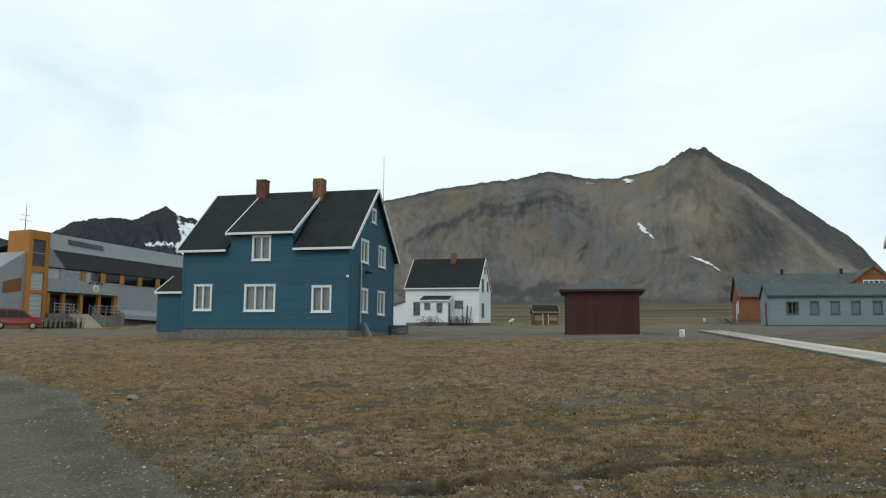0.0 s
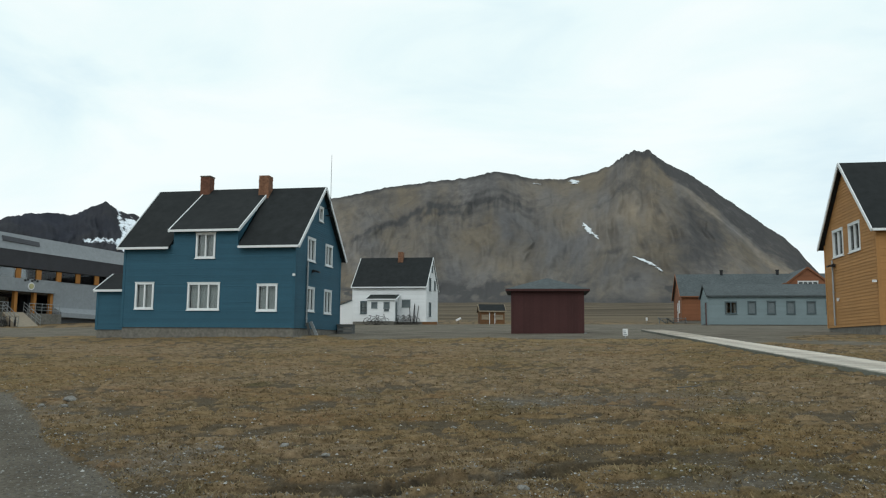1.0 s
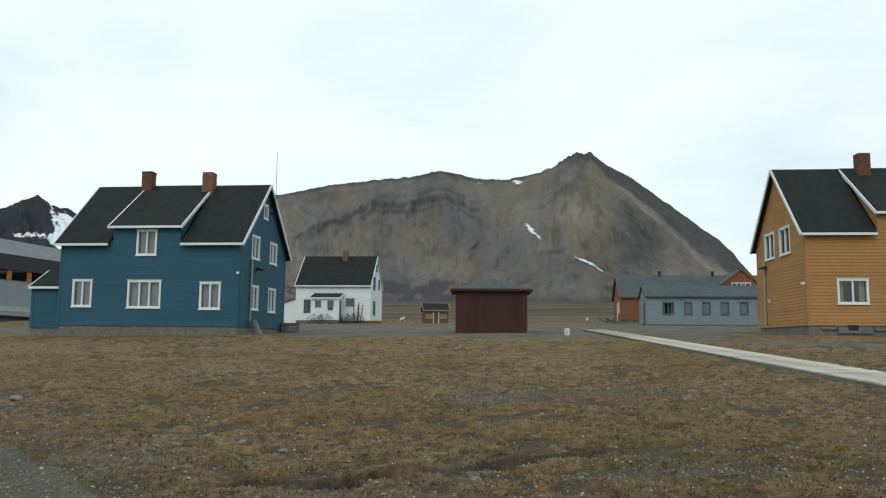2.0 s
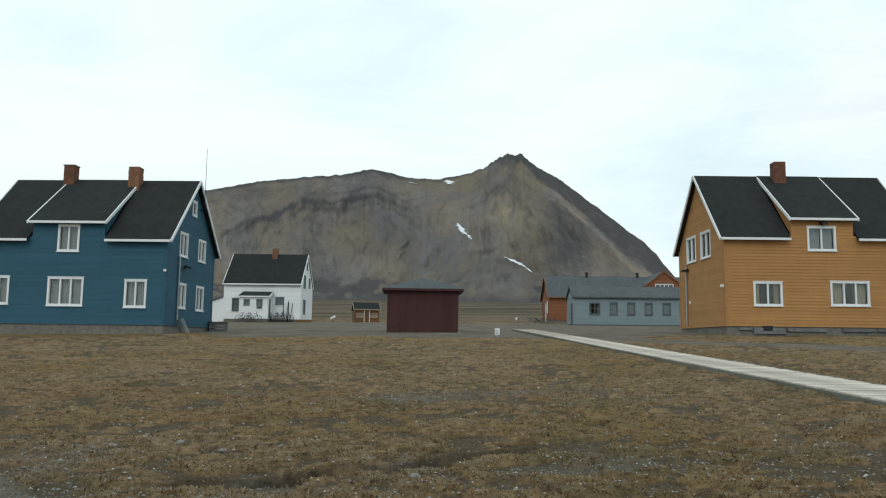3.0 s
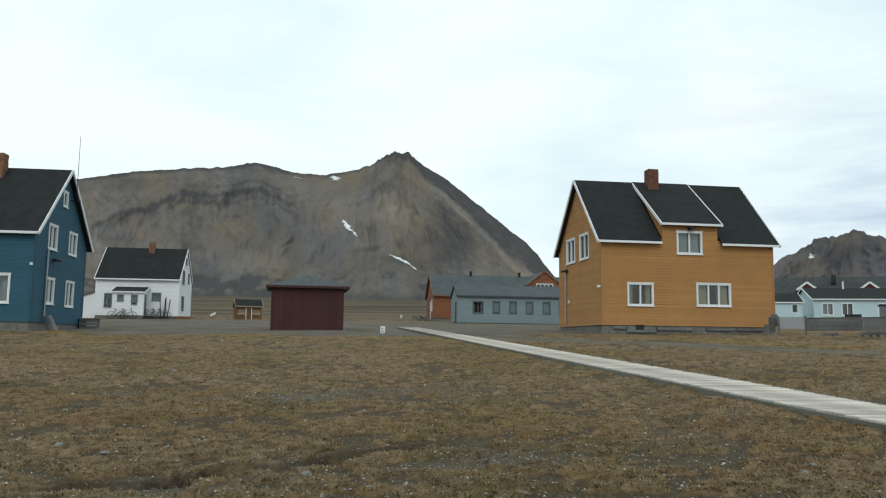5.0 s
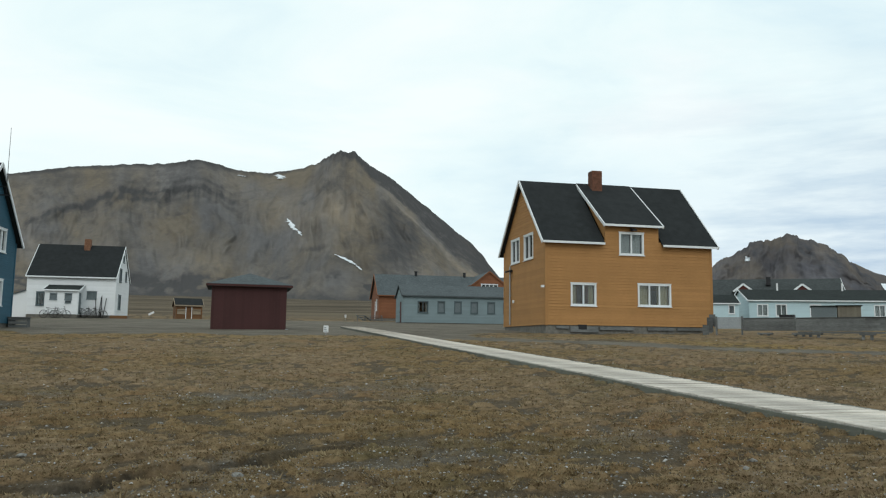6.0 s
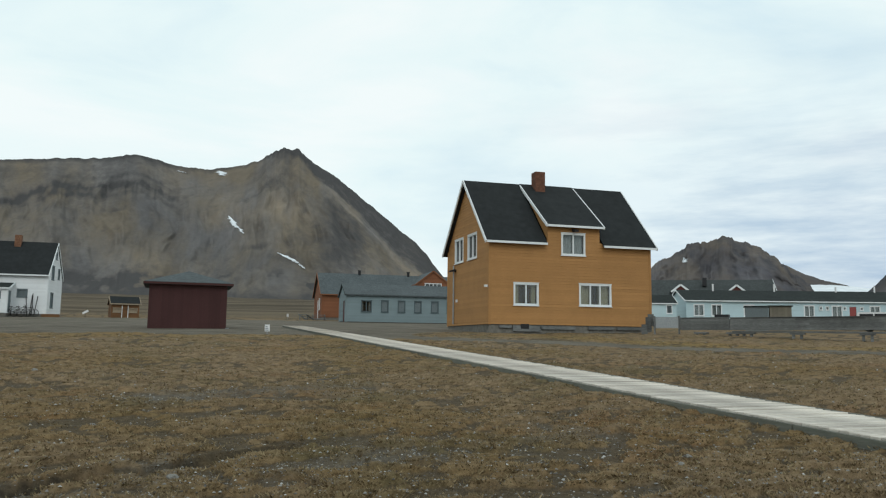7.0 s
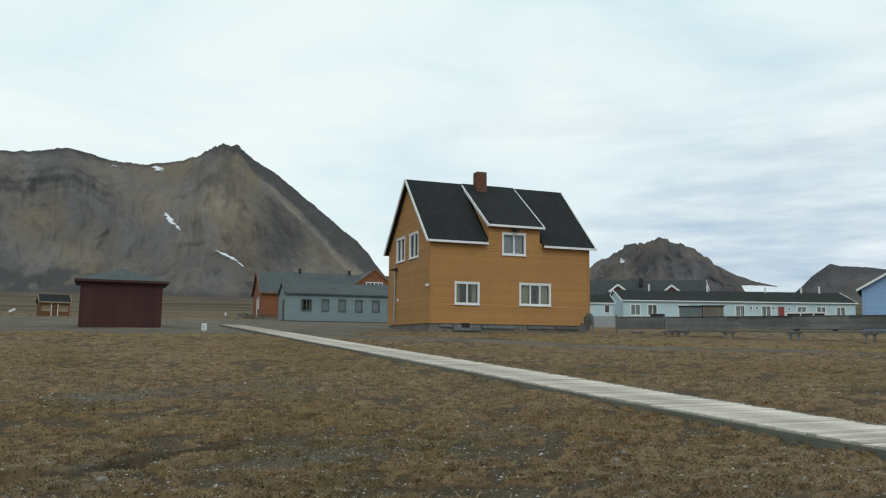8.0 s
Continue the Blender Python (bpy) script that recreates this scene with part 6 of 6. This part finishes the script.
pebble_mat = varied("mixed_pebbles", [(0.0, (0.05, 0.048, 0.045)), (0.45, (0.12, 0.115, 0.105)), (0.8, (0.19, 0.185, 0.17)), (1.0, (0.30, 0.30, 0.28))])
chip_mat = varied("pale_stone_chips", [(0.0, (0.16, 0.155, 0.14)), (0.6, (0.25, 0.245, 0.23)), (1.0, (0.42, 0.42, 0.40))])
build_pebbles(90000, 3, 3.6, 24, 0.0062, pebble_mat, "gravel_stones", "small grey stones of the road edge and bare ground",
              lambda g, b, x, y: np.clip(1.0 * np.exp(-((g - 0.55) / 0.38) ** 2) + 3.2 * np.maximum(b, 0) + 0.03 * g + 1.1 * np.exp(-((np.where(line_distance(x, y, ROAD_EDGE)[1] > 0, 1, -1) * line_distance(x, y, ROAD_EDGE)[0] - 0.22) / 0.32) ** 2), 0, 1))
build_pebbles(20000, 4, 3.8, 36, 0.0076, chip_mat, "stone_chips", "pale stone chips scattered over the tundra",
              lambda g, b, x, y: np.clip(0.35 + 2.5 * np.maximum(b, 0) - 0.40 * g, 0.004, 1))

straw_mat = varied("dry_grass_blades", [(0.0, (0.105, 0.075, 0.042)), (0.3, (0.155, 0.112, 0.062)), (0.6, (0.200, 0.148, 0.080)), (0.85, (0.27, 0.21, 0.12)), (1.0, (0.165, 0.142, 0.075))])


def build_tufts(n, blades, seed, near, far, height, width, name, label):
    x, y, r_ = scatter(n, seed, near, far)
    z, gravel, bare, dark, far_, tuss, _ = land(x, y)
    dens = 0.5 * value_noise(x * 1.7, y * 1.7, 44) + 1.1 * (tuss - 0.35)
    keep = (gravel < 0.42) & (r_.rand(n) < np.clip(0.62 + 1.3 * dens - 3.0 * np.maximum(bare, 0), 0.04, 1))
    x, y, z = x[keep], y[keep], z[keep]
    m = len(x)
    spread = 0.055 * np.exp(0.4 * r_.randn(m))[:, None] * (1 + 0.03 * np.hypot(x, y)[:, None])
    a = r_.rand(m, blades) * 6.28
    q = np.sqrt(r_.rand(m, blades)) * spread
    bx_, by_ = x[:, None] + q * np.cos(a), y[:, None] + q * np.sin(a)
    tall = height * np.exp(0.35 * r_.randn(m))[:, None] * (0.6 + 0.8 * r_.rand(m, blades))
    lean = 1.7 * tall
    tx, ty = bx_ + lean * np.cos(a) * r_.rand(m, blades), by_ + lean * np.sin(a) * r_.rand(m, blades)
    t = r_.rand(m, blades) * 6.28
    w = width * (1 + 0.05 * np.hypot(x, y)[:, None])
    wx, wy = w * np.cos(t), w * np.sin(t)
    zz = np.repeat(z[:, None], blades, 1) - 0.01
    v = np.stack([np.stack([bx_ - wx, by_ - wy, zz], -1), np.stack([bx_ + wx, by_ + wy, zz], -1), np.stack([tx, ty, zz + tall], -1)], 2).reshape(-1, 3)
    f = np.arange(len(v)).reshape(-1, 3)
    return mesh_from(name, v, f, straw_mat, label, "grass")


build_tufts(120000, 7, 7, 3.8, 40, 0.0135, 0.0058, "grass", "short dry brown tundra grass in tussocks")


# ---- the boardwalk, plank by plank ----
def boardwalk():
    pts = [Vector((*p, 0)) for p in WALKWAY]
    top = thing("boardwalk", Matrix(), "bleached grey plank boardwalk across the tundra", "boardwalk")
    places, carry, pitch = [], 0.0, 0.112
    for a, b in zip(pts[:-1], pts[1:]):
        d, length = (b - a).normalized(), (b - a).length
        k = carry
        while k < length:
            places.append((a + d * k, math.degrees(math.atan2(d.y, d.x))))
            k += pitch
        carry = k - length
    rnd = random.Random(3)
    kinds = []
    for k in range(5):
        bm = B()
        box(bm, -0.0535, -0.59, 0.0, 0.0535, 0.59, 0.045)
        bmesh.ops.bevel(bm, geom=list(bm.edges), offset=0.006, segments=1, affect="EDGES")
        for v in bm.verts:
            v.co.z += rnd.uniform(-0.003, 0.003)
            v.co.y += rnd.uniform(-0.003, 0.003)
        bmesh.ops.recalc_face_normals(bm, faces=bm.faces)
        me = bpy.data.meshes.new("plank")
        bm.to_mesh(me)
        bm.free()
        me.materials.append(deck_wood)
        kinds.append(me)

    def lay(p, turn):
        z = float(ground_z(p.x, p.y)) + 0.055
        return at_angle(p.x, p.y, z + rnd.uniform(-0.004, 0.004), turn + rnd.uniform(-0.35, 0.35)) @ pose(0, rnd.uniform(-0.008, 0.008), 0, rnd.uniform(-0.25, 0.25))
    for p, turn in places[:300]:
        ob = new("plank", kinds[rnd.randrange(5)])
        ob.parent = top
        ob.matrix_world = lay(p, turn)
    bm = B()
    for p, turn in places[300:]:
        m = lay(p, turn)
        hexa(bm, [m @ Vector(c) for c in ((-0.052, -0.59, 0), (0.052, -0.59, 0), (0.052, 0.59, 0), (-0.052, 0.59, 0), (-0.052, -0.59, 0.045), (0.052, -0.59, 0.045), (0.052, 0.59, 0.045), (-0.052, 0.59, 0.045))])
    tagged(part("far_planks", bm, deck_wood, top), kind="stuff")
    for s in (-0.615, 0.615):
        for a, b in zip(pts[:-1], pts[1:]):
            n = max(1, round((b - a).length / 3.6))
            for k in range(n):
                p, q = a.lerp(b, k / n), a.lerp(b, (k + 1) / n)
                d = (q - p).normalized()
                side = Vector((-d.y, d.x, 0)) * s
                p, q = p + side + d * 0.01, q + side - d * 0.01
                p.z, q.z = float(ground_z(p.x, p.y)) + 0.006, float(ground_z(q.x, q.y)) + 0.006
                bm = B()
                bar(bm, p, q, 0.045, 0.17)
                part("stringer", bm, beam_wood, top)


boardwalk()
